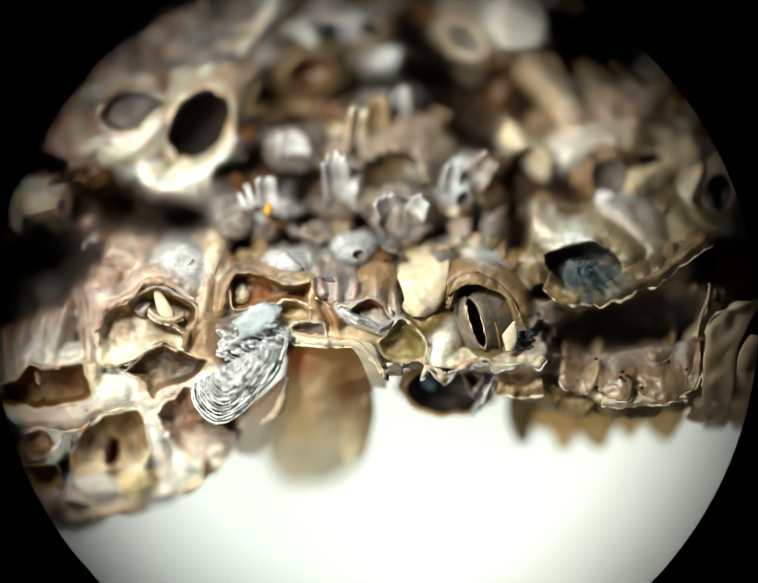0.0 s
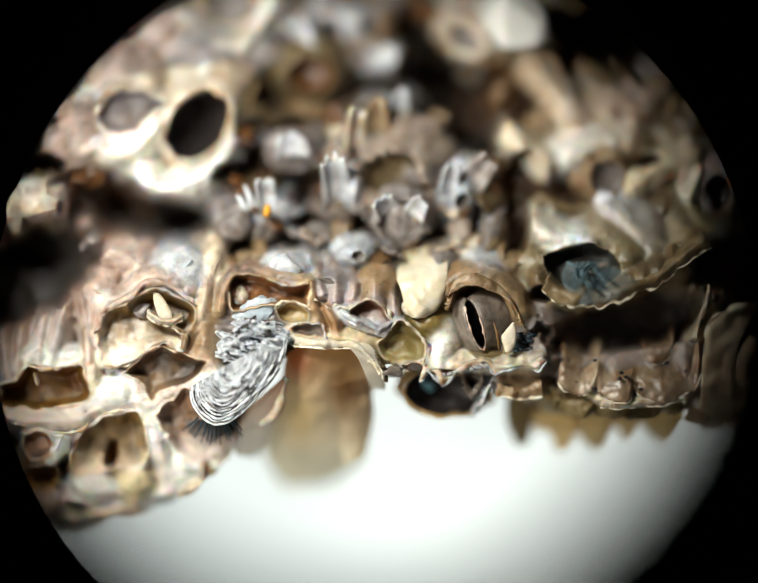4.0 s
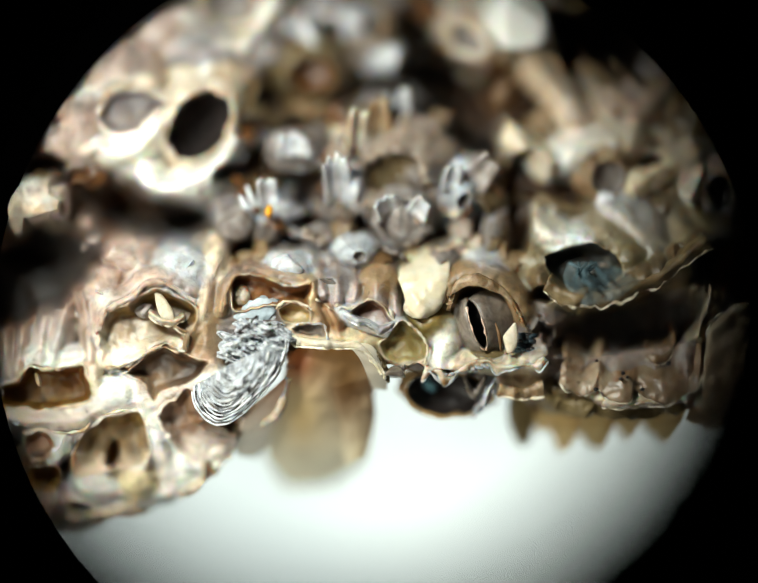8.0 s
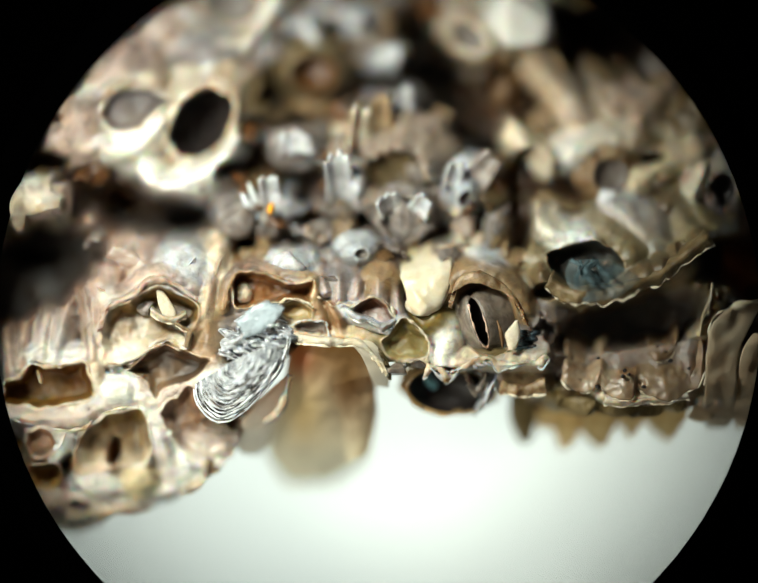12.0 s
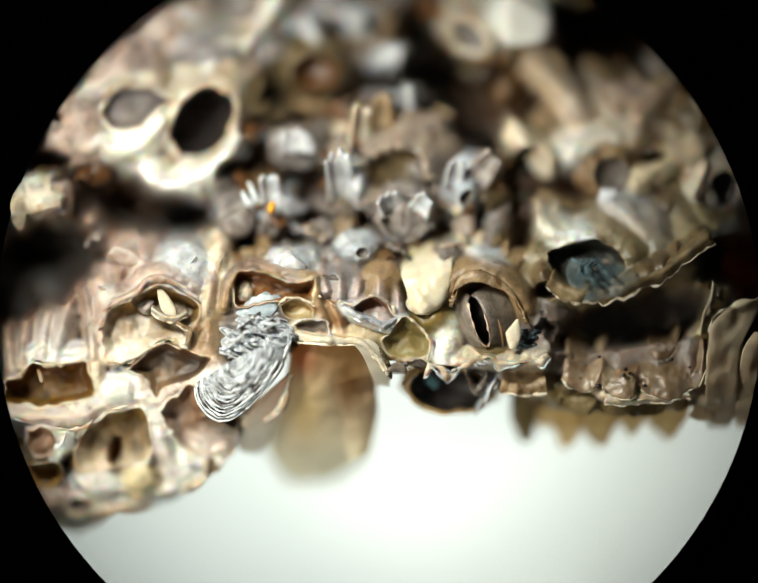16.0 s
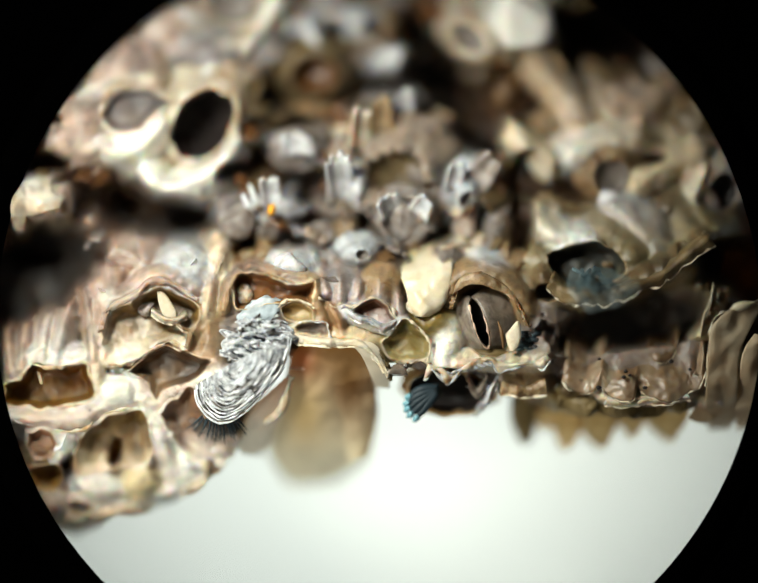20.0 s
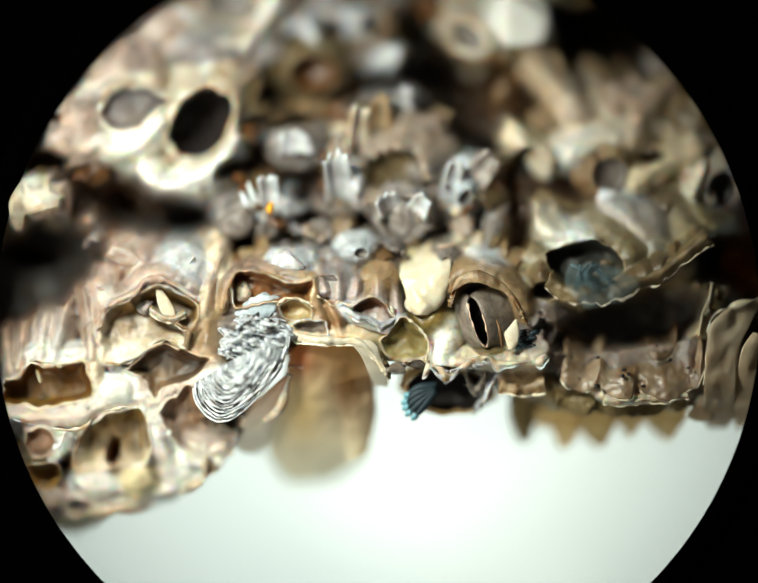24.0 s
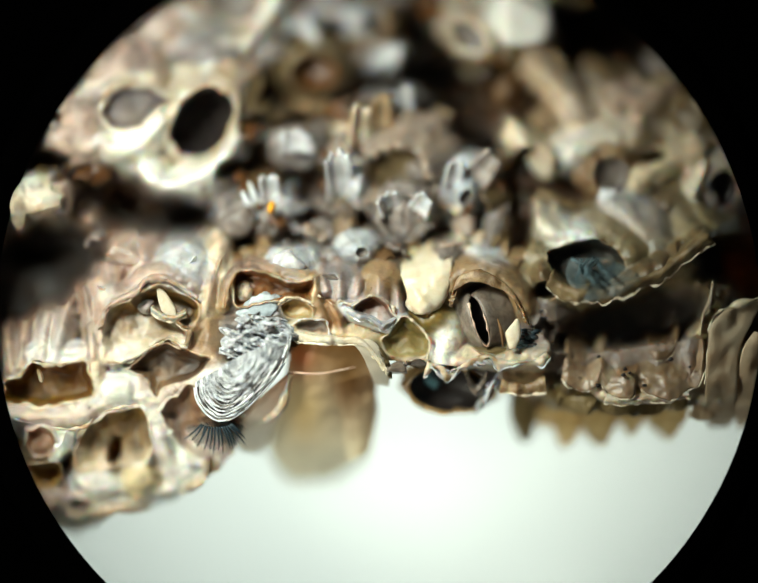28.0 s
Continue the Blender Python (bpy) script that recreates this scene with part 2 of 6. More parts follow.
def thing(name, p, label, category, group="", kind=""):
    ob = new(name)
    at = W(np.array(p, float))
    ob.location, ob.empty_display_size = at, 20 * U
    ORIGIN[ob.name] = at
    return tagged(ob, label, category, group, kind)


def part(name, geo, material, parent=None, label="", pivot=None, smooth=True):
    """One mesh object from (points in the plan, faces), under a thing or a part."""
    pts, faces = geo
    w = W(np.asarray(pts, float).reshape(-1, 3))
    base = ORIGIN[parent.name] if parent else np.zeros(3)
    at = W(np.array(pivot, float)) if pivot is not None else (base if parent else w.mean(axis=0))
    me = bpy.data.meshes.new(name)
    me.from_pydata((w - at).tolist(), [], faces)
    bm = bmesh.new()
    bm.from_mesh(me)
    bmesh.ops.recalc_face_normals(bm, faces=bm.faces)
    bm.to_mesh(me)
    bm.free()
    me.materials.append(material)
    if smooth:
        me.shade_smooth()
    ob = new(name, me)
    ob.location = at - base
    ORIGIN[ob.name] = at
    if parent:
        ob.parent = parent
    return tagged(ob, label)


def quads(nu, nv, wrap, first=0, flip=False):
    out = []
    for i in range(nu if wrap else nu - 1):
        for j in range(nv - 1):
            a, b = first + i * nv + j, first + ((i + 1) % nu) * nv + j
            out.append((a, a + 1, b + 1, b) if flip else (a, b, b + 1, a + 1))
    return out


def joined(*geos):
    pts, faces = [], []
    for p, f in geos:
        n = sum(len(q) for q in pts)
        pts.append(np.asarray(p).reshape(-1, 3))
        faces += [tuple(k + n for k in face) for face in f]
    return np.vstack(pts), faces


def skin(g, wrap=False):
    return g.reshape(-1, 3), quads(g.shape[0], g.shape[1], wrap)


def solid(g, thick, wrap=False, up=None):
    """A sheet of real thickness from a grid of points; up: a direction its outside roughly faces (default: the eye)."""
    nu, nv = g.shape[:2]
    du = np.roll(g, -1, 0) - np.roll(g, 1, 0) if wrap else np.gradient(g, axis=0)
    n = np.cross(du, np.gradient(g, axis=1))
    n /= np.linalg.norm(n, axis=-1, keepdims=True) + 1e-9
    side = (n * (np.array([0, 0, 1.0]) if up is None else up)).sum(-1)
    n *= 1 if side.mean() > 0 else -1
    t = np.asarray(thick, float)
    low = g - n * (t[..., None] if t.ndim else t)
    pts = np.vstack([g.reshape(-1, 3), low.reshape(-1, 3)])
    k = nu * nv
    faces = quads(nu, nv, wrap) + quads(nu, nv, wrap, k, True)
    for j in (0, nv - 1):
        for i in range(nu if wrap else nu - 1):
            a, b = i * nv + j, ((i + 1) % nu) * nv + j
            faces.append((a, b, b + k, a + k))
    if not wrap:
        for i in (0, nu - 1):
            for j in range(nv - 1):
                a = i * nv + j
                faces.append((a, a + 1, a + 1 + k, a + k))
    return pts, faces


def tube(points, radii, sides=6, n=None):
    """A closed tapered rod along a smooth curve."""
    c = spline(points, n or 3 * len(points))
    r = np.interp(np.linspace(0, 1, len(c)), np.linspace(0, 1, len(radii)), radii)
    d = np.gradient(c, axis=0)
    d /= np.linalg.norm(d, axis=1, keepdims=True) + 1e-9
    e = np.cross(d, [0.3, 0.2, 0.93])
    e /= np.linalg.norm(e, axis=1, keepdims=True) + 1e-9
    f = np.cross(d, e)
    a = np.linspace(0, 2 * np.pi, sides, endpoint=False)
    g = c[None] + r[None, :, None] * (np.cos(a)[:, None, None] * e[None] + np.sin(a)[:, None, None] * f[None])
    pts, faces = skin(g, True)
    m = len(c)
    return pts, faces + [tuple(i * m for i in range(sides)), tuple(i * m + m - 1 for i in range(sides))]


def axes(az, tilt, spin=0):
    """Three directions: the axis, which leans by tilt towards az (degrees, clockwise from the right), and two across it."""
    a, t, s = radians(az), radians(tilt), radians(spin)
    z = np.array([math.sin(t) * math.cos(a), math.sin(t) * math.sin(a), math.cos(t)])
    x = np.array([1.0, 0, 0]) - z * z[0]
    x /= np.linalg.norm(x)
    y = np.cross(z, x)
    return math.cos(s) * x + math.sin(s) * y, -math.sin(s) * x + math.cos(s) * y, z


SEED = [0]
TAKEN = []      # spots that are already filled: x, y, radius


BUMPS = []      # swellings of the clump's skin: x, y, half sizes, turn, top, rise, tint
HOLLOWS = []    # places where the skin stays below something: x, y, half sizes, turn, greatest height


def swell(x, y, rx, ry, spin, top, rise, wall):
    BUMPS.append((x, y, rx, ry, spin, top, rise, TINT[wall.name]))


SCOOPS = []     # open cells of the clump: closed rim, depth, width of the wall, lean of the floor, three tints, width of the pale rim
CRESTS = []     # smooth folds of the skin: line, half width, fall, tints of its two ends


def scoop(rim, depth, wall, lean, upper, lower, pale=(0.66, 0.56, 0.42), width=2.6, edge=None, label=""):
    """A hollowed cell in the skin, deepest under its upper rim; edge: material and width of a torn rim that stands on part of it (a slice)."""
    SCOOPS.append((spline(list(rim) + [rim[0]], 73)[:-1], depth, wall, lean, upper, lower, pale, width))
    TAKEN.extend((p[0], p[1], 14) for p in SCOOPS[-1][0][::5])
    c = SCOOPS[-1][0].mean(axis=0)
    TAKEN.append((c[0], c[1], 0.8 * min(np.ptp(SCOOPS[-1][0][:, 0]), np.ptp(SCOOPS[-1][0][:, 1]))))
    if edge:
        seed = fresh()
        k = np.array(edge[2], float)
        line = spline(k, 12 * len(k))
        n = np.stack([lump_noise(line, 16, seed), lump_noise(line, 16, seed + 4), 0.7 * lump_noise(line, 20, seed + 8)], -1)
        ob = thing("torn_edge", tuple(line[len(line) // 2]), label or "thin pale torn edge of a shell cell", "shell edge", "torn edges of cells")
        part("edge", ribbon(line + 5 * n + np.array([0, 0, 3.0]), edge[1], seed), edge[0], ob)


def crest(line, width, fall, near, far=None):
    """A smooth fold of the skin along a line."""
    CRESTS.append((spline(line, 30), width, fall, np.array(near), np.array(far if far is not None else near)))
    TAKEN.extend((p[0], p[1], width * 0.8) for p in CRESTS[-1][0][::6])


def fresh():
    SEED[0] += 1
    return SEED[0] * 1.37


def ground(x, y):
    """Height of the clump's worn surface: a crest along the middle that falls away above and below, with gullies."""
    step = np.clip((610 - y) / 130, 0, 1)
    h = -0.32 * np.maximum(0, 600 - y) - 44 * step * step * (3 - 2 * step) - 0.42 * np.maximum(0, y - 770)
    for gx, gy, rx, ry, rot, deep in GULLIES:
        c, s = math.cos(radians(rot)), math.sin(radians(rot))
        a, b = ((x - gx) * c + (y - gy) * s) / rx, (-(x - gx) * s + (y - gy) * c) / ry
        h = h - deep * np.exp(-a * a - b * b)
    return h


GULLIES = [(925, 190, 62, 120, 15, 90), (1340, 640, 260, 44, -14, 190), (1550, 540, 110, 70, 0, 260), (790, 172, 90, 24, 0, 70),
           (80, 545, 120, 40, 10, 150), (310, 445, 130, 36, 10, 160), (100, 800, 90, 34, 0, 90), (240, 920, 60, 30, 0, 40),
           (1270, 50, 170, 60, 32, 110), (650, 800, 90, 70, 0, 90), (90, 335, 60, 30, 0, 120), (560, 330, 60, 30, 0, 70), (1120, 600, 40, 30, 0, 120),
           (250, 220, 190, 130, 0, -50), (1000, 60, 110, 70, 0, -60), (230, 1000, 200, 70, 0, -50), (80, 400, 130, 120, 0, -55), (250, 940, 240, 110, 0, -75), (540, 870, 60, 80, 0, -60), (20, 990, 90, 170, 0, 90)]


def at(x, y, lift=0):
    return np.array([x, y, float(ground(np.float64(x), np.float64(y))) + lift])


# ---- kinds of things ----
def acorn(p, r, R, H, az=0, tilt=0, e=1.0, spin=0, n=6, ribs=16, amp=0.07, deep=0.8, wall=CREAM, lining=SMOKE, label="", jag=0.1, thick=0.16,
          lid=None, name="barnacle", group="barnacles on the clump"):
    """An acorn barnacle: a ring of ribbed wall plates round an open mouth. p: the mouth's centre; r, R: mouth and foot; H: height."""
    p = np.array(p, float)
    ex, ey, ez = axes(az, tilt, spin)
    seed = fresh()
    foot = p - ez * H
    TAKEN.append((p[0], p[1], (r + R) / 2))
    swell(foot[0], foot[1], R * 1.15, R * 1.15 * e, spin, foot[2] + 0.25 * H, 0.6 * H, wall)
    HOLLOWS.append((p[0], p[1], r * 0.95, r * 0.95 * e, spin, p[2] - deep * H * 1.15 - 6))
    ob = thing(name, foot, label or "cream ribbed acorn barnacle with an empty mouth", "barnacle", group)
    for k in range(n):
        a = np.linspace(2 * np.pi * k / n + 0.006, 2 * np.pi * (k + 1) / n - 0.006, 9)[:, None]
        s = np.linspace(0, 1, 8)[None, :]
        rad = R + (r - R) * s ** 0.8
        rib = np.abs(np.sin(a * ribs / 2 + seed)) ** 0.7
        rough = lump_noise(np.stack([np.cos(a) * 3 + s * 0, np.sin(a) * 3 + s * 0, s * 2.5 + a * 0], -1), 1.0, seed)
        rad = rad * (1 + amp * rib * (1.1 - 0.6 * s) + 0.17 * rough)
        up = H * s + (jag * H * lump_noise(np.stack([np.cos(a) * 6, np.sin(a) * 6, a * 0 + seed], -1), 1.0, seed)) * s
        g = foot + (rad * np.cos(a))[..., None] * ex + (e * rad * np.sin(a))[..., None] * ey + up[..., None] * ez
        am = a[4, 0]
        out = math.cos(am) * ex + math.sin(am) * ey
        part("wall_plate", solid(g, thick * r * (1.15 - 0.6 * s + 0 * a), up=out + 0.3 * ez), wall, ob)
    a = np.linspace(0, 2 * np.pi, 28, endpoint=False)[:, None]
    s = np.linspace(0, 1, 7)[None, :]
    rad = 0.93 * r * np.sqrt(np.maximum(0.0, 1 - s ** 3)) * (1 - 0.1 * s)
    g = p + (rad * np.cos(a))[..., None] * ex + (e * rad * np.sin(a))[..., None] * ey - (deep * H * (0.12 + 0.88 * s) + 0 * a)[..., None] * ez
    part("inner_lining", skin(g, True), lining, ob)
    if lid:
        for side in (-1, 1):
            u = np.linspace(0.04, 1, 7)[:, None]
            v = np.linspace(-1, 1, 11)[None, :]
            w = np.sqrt(1 - v * v * 0.98)
            g = p + (side * u * w * 0.82 * r)[..., None] * ex + (e * v * 0.86 * r + 0 * u)[..., None] * ey + (
                (-0.10 - 0.30 * u ** 1.3 - 0.06 * np.cos(v * 9) * u) * r)[..., None] * ez
            part("valve", solid(g, 0.07 * r), lid, ob)
    return ob


def shelf(rim, back, drop, ribs=8, amp=8, thick=12, wall=PINK, label="", lean=0.0, bulge=10, rough=8, sink=45, grow=True, edge=None, name="shell_plate", ragged=7,
          nu=64, nv=16, cat="shell plate", group="shell plates"):
    """A ribbed, overhanging shell plate. rim: its free lower edge; back: how far it runs up behind; drop: how far it sinks there."""
    seed = fresh()
    c = spline(rim, nu)[:, None, :]
    u = np.linspace(0, 1, nu)[:, None]
    v = np.linspace(0, 1, nv)[None, :]
    mid = c.mean(axis=0, keepdims=True)
    g = np.empty((nu, nv, 3))
    jit = lump_noise(np.stack([c[..., 0], c[..., 1], c[..., 0] * 0], -1), 22, seed, 2)
    g[..., 0] = c[..., 0] + lean * back * v - (c[..., 0] - mid[..., 0]) * 0.12 * v
    reach = 1 + 0.35 * lump_noise(np.stack([c[..., 0], c[..., 1], c[..., 0] * 0 + seed], -1), 45, seed + 1, 2)
    g[..., 1] = c[..., 1] - back * reach * v + ragged * jit * (1 - v) ** 2
    TAKEN.extend((c[i, 0, 0] + lean * back * 0.5, c[i, 0, 1] - back * 0.5, abs(back) * 0.5) for i in range(0, nu, 6))
    if grow and back > 0:
        for i in range(0, nu, 5):
            swell(g[i, 0, 0] + lean * back * 0.7, c[i, 0, 1] - back * 0.75, max(26, back * 0.6), back * 0.62 + 6, 0, c[i, 0, 2] - 0.4 * drop - 2, 30, wall)
    warp = 0.035 * lump_noise(np.stack([u * 6 + 0 * v, v * 3 + 0 * u, 0 * u * v + seed], -1), 1.0, seed)
    wave = np.sin((u + warp) * ribs * np.pi + 1.2 * np.sin(u * 5 + seed) + seed)
    g[..., 2] = c[..., 2] - drop * v ** 1.4 + bulge * np.sin(np.pi * np.minimum(1, v * 1.1)) + amp * wave * (1 - 0.5 * v) - sink * np.clip((v - 0.55) / 0.45, 0, 1) ** 2
    g[..., 2] += rough * lump_noise(g, 26, seed) + 0.5 * rough * lump_noise(g, 9, seed, 2)
    ob = thing(name, tuple(c[nu // 2, 0]), label or "ribbed pinkish brown shell plate of a barnacle", cat, group)
    part("plate", solid(g, thick), wall, ob)
    if edge:
        k = np.array([g[i, 0] + np.array([0, 1.5, 1.0 + 0.0 * i]) for i in range(nu)])
        part("rim", ribbon(k, edge[1], seed), edge[0], ob, "pale worn edge")
    return ob


def ribbon(line, width, seed):
    """A thin, uneven worn edge along a line."""
    n = len(line)
    line = np.asarray(line, float)
    size = max(11, 5 * width)
    line = line + min(3.0, 0.9 * width) * np.stack([lump_noise(line, size, seed + 2), lump_noise(line, size, seed + 5), 0.5 * lump_noise(line, size, seed + 9)], -1)
    w = width * np.clip(0.5 + 2.0 * lump_noise(line, size, seed, 2), 0.08, 1.5)
    a = np.linspace(0, 2 * np.pi, 6, endpoint=False)
    d = np.gradient(np.asarray(line, float), axis=0)
    d /= np.linalg.norm(d, axis=1, keepdims=True) + 1e-9
    e = np.cross(d, [0, 0, 1.0])
    e /= np.linalg.norm(e, axis=1, keepdims=True) + 1e-9
    f = np.cross(d, e)
    g = line[None] + (np.cos(a)[:, None] * w[None])[..., None] * e[None] + (np.sin(a)[:, None] * 0.8 * w[None])[..., None] * f[None]
    pts, faces = skin(g, True)
    return pts, faces + [tuple(i * n for i in range(6)), tuple(i * n + n - 1 for i in range(6))]


def blob(p, rx, ry, rh, spin=0, rough=0.15, grain=0.6, seg=(32, 20), cuts=0, az=0, tilt=0, cap=1.0):
    """A lumpy closed body, with a few flat breaks if asked (geometry only)."""
    seed = fresh()
    rnd = random.Random(seed)
    a = np.linspace(0, 2 * np.pi, seg[0], endpoint=False)[:, None]
    b = np.linspace(0.02, (np.pi - 0.02) * cap, seg[1])[None, :]
    q = np.stack([np.cos(a) * np.sin(b), np.sin(a) * np.sin(b), np.cos(b) + 0 * a], -1)
    k = 1 + rough * lump_noise(q, grain, seed)
    q = q * k[..., None]
    for _ in range(cuts):
        n = np.array([rnd.gauss(0, 1), rnd.gauss(0, 1), rnd.gauss(0.5, 0.8)])
        n /= np.linalg.norm(n)
        q = q - np.maximum(0, q @ n - (rnd.uniform(0.18, 0.62) if cuts > 5 else rnd.uniform(0.35, 0.8)))[..., None] * n * 0.96
    q = q * (1 + 0.35 * rough * lump_noise(q, grain * 0.3, seed, 2) - 0.3 * rough * np.abs(lump_noise(q, grain * 0.5, seed + 5, 2)))[..., None]
    ex, ey, ez = axes(az, tilt, spin)
    g = q[..., :1] * rx * ex + q[..., 1:2] * ry * ey + q[..., 2:] * rh * ez + np.array(p, float)
    n = seg[1]
    pts, faces = skin(g, True)
    faces.append(tuple(i * n for i in range(seg[0])))
    return pts, faces + ([tuple(i * n + n - 1 for i in range(seg[0]))] if cap == 1 else [])


def fragment(p, rx, ry, rh, spin=0, wall=GREY, label="", rough=0.3, grain=0.7, cuts=8):
    TAKEN.append((p[0], p[1], 0.8 * (rx + ry) / 2))
    near = p[1] > 545
    swell(p[0], p[1], rx * (1.12 if near else 1.02), ry * (1.12 if near else 1.02), spin, p[2] + (0.5 if near else 0.3) * rh, rh * 0.95, wall)
    ob = part("shell_fragment", blob(p, rx, ry, rh, spin, rough, grain, cuts=cuts), wall)
    return tagged(ob, label or "broken angular shell fragment wedged in the clump", "shell fragment", "shell fragments")


def shard_geo(p, w, l, az, tilt, spin, seed, thick=6):
    """A broken, ribbed piece of barnacle wall that stands out of the clump."""
    u = np.linspace(-1, 1, 13)[:, None]
    v = np.linspace(0, 1, 7)[None, :]
    ex, ey, ez = axes(az, tilt, spin)
    jag = 0.25 * lump_noise(np.stack([u * 3, u * 0, u * 0 + seed], -1), 1.0, seed, 2)
    x = u * w * (1 - 0.3 * v) + 0 * v
    z = l * (v * (1 + jag) - 0.45) + 0 * u
    y = w * 0.35 * (u * u) + 0.07 * w * np.sin(u * 9 + seed) * (1.2 - v) + 0.06 * w * lump_noise(np.stack([u * 4 + 0 * v, v * 4 + 0 * u, 0 * u * v + seed], -1), 1.0, seed)
    g = np.array(p, float) + x[..., None] * ex + y[..., None] * ey + z[..., None] * ez
    return solid(g, thick, up=ey)


def cup(p, r, deep, az=0, tilt=0, e=1.0, spin=0, open_from=0, open_to=360, wall=OLIVE, edge=RIM, width=3.0, label="", name="shell_cup", flare=1.0, ragged=0.08, thick=6):
    """A broken thin-walled cup with a worn pale edge; may be open on one side (angles in degrees)."""
    seed = fresh()
    ex, ey, ez = axes(az, tilt, spin)
    full = open_to - open_from >= 359
    a = np.radians(np.linspace(open_from, open_to, 40, endpoint=not full))[:, None]
    s = np.linspace(0, 1, 10)[None, :]
    rad = r * (flare + (0.02 - flare) * s ** 2.6) * (1 + 0.08 * lump_noise(np.stack([np.cos(a) * 2 + 0 * s, np.sin(a) * 2 + 0 * s, s * 2 + 0 * a], -1), 1.0, seed))
    up = -deep * s + ragged * r * lump_noise(np.stack([np.cos(a) * 5, np.sin(a) * 5, 0 * a], -1), 1.0, seed) * (1 - s)
    c = np.array(p, float)
    TAKEN.append((c[0], c[1], r * 0.8))
    HOLLOWS.append((c[0], c[1], r * 0.98, r * 0.98 * e, spin, c[2] - deep - 4))
    g = c + (rad * np.cos(a))[..., None] * ex + (e * rad * np.sin(a))[..., None] * ey + up[..., None] * ez
    ob = thing(name, c - ez * deep, label or "thin olive brown shell cup with a pale broken edge", "shell cup", "shell cups")
    part("wall", solid(g, thick, full, up=ez), wall, ob)
    line = g[:, 0] if not full else np.vstack([g[:, 0], g[:1, 0]])
    if edge:
        part("rim", ribbon(line, width, seed), edge, ob, "pale worn edge")
    return ob


def patch(left, right, bulge=10, thick=6, rough=4, nu=30, nv=24, dip=0.0):
    """A bowed sheet between two long edges; dip: how far its upper middle sinks."""
    seed = fresh()
    a, b = spline(left, nv)[None], spline(right, nv)[None]
    u, v = np.linspace(0, 1, nu)[:, None], np.linspace(0, 1, nv)[None, :]
    g = a * (1 - u[..., None]) + b * u[..., None]
    across = np.sqrt(np.maximum(0, 1 - (2 * u - 1) ** 2))
    g[..., 2] += bulge * across - dip * across * (1 - v) ** 1.5 + rough * lump_noise(g, 30, seed, 2)
    return solid(g, thick) if thick else skin(g)


def tint_by_place(ob, colour_at):
    """Gives each vertex of a part its tint, from its place in the plan."""
    co = np.empty(len(ob.data.vertices) * 3)
    ob.data.vertices.foreach_get("co", co)
    w = co.reshape(-1, 3) + ORIGIN[ob.name]
    s = 1 - (w[:, 2] - Z0) / D
    c = np.ones((len(w), 4))
    c[:, :3] = colour_at(w[:, 0] / U / s + 784, 603 - w[:, 1] / U / s)
    layer = ob.data.attributes.new("tint", "FLOAT_COLOR", "POINT")
    layer.data.foreach_set("color", c.astype(np.float32).ravel())
# ---- the setting: stage plate, clump, microscope tube ----
def build_setting():
    a = np.linspace(0, 2 * np.pi, 64, endpoint=False)[:, None]
    r = np.array([[0.0, 2600, 2640, 2640, 0.0]])
    h = np.array([[-700.0, -700, -706, -900, -900]]) - 1
    g = np.stack([784 + r * np.cos(a), 603 + r * np.sin(a), h + 0 * a], -1)
    m, t, p, out = nodes_of("lit_stage")
    p.inputs["Base Color"].default_value = (0.8, 0.83, 0.8, 1)
    p.inputs["Roughness"].default_value = 0.4
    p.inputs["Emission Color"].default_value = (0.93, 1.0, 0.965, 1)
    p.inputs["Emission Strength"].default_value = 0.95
    # a pool of light put into the plate's glow: strongest off-centre, fading outwards
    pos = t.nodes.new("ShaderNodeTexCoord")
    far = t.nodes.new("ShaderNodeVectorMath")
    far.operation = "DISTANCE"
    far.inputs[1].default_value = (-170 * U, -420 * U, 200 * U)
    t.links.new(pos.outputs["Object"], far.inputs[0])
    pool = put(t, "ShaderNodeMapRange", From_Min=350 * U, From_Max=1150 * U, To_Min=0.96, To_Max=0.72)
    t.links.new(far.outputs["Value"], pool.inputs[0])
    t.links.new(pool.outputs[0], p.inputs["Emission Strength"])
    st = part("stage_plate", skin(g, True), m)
    tagged(st, "round white stage plate of a microscope, lit from below", "stage plate", kind="structure")


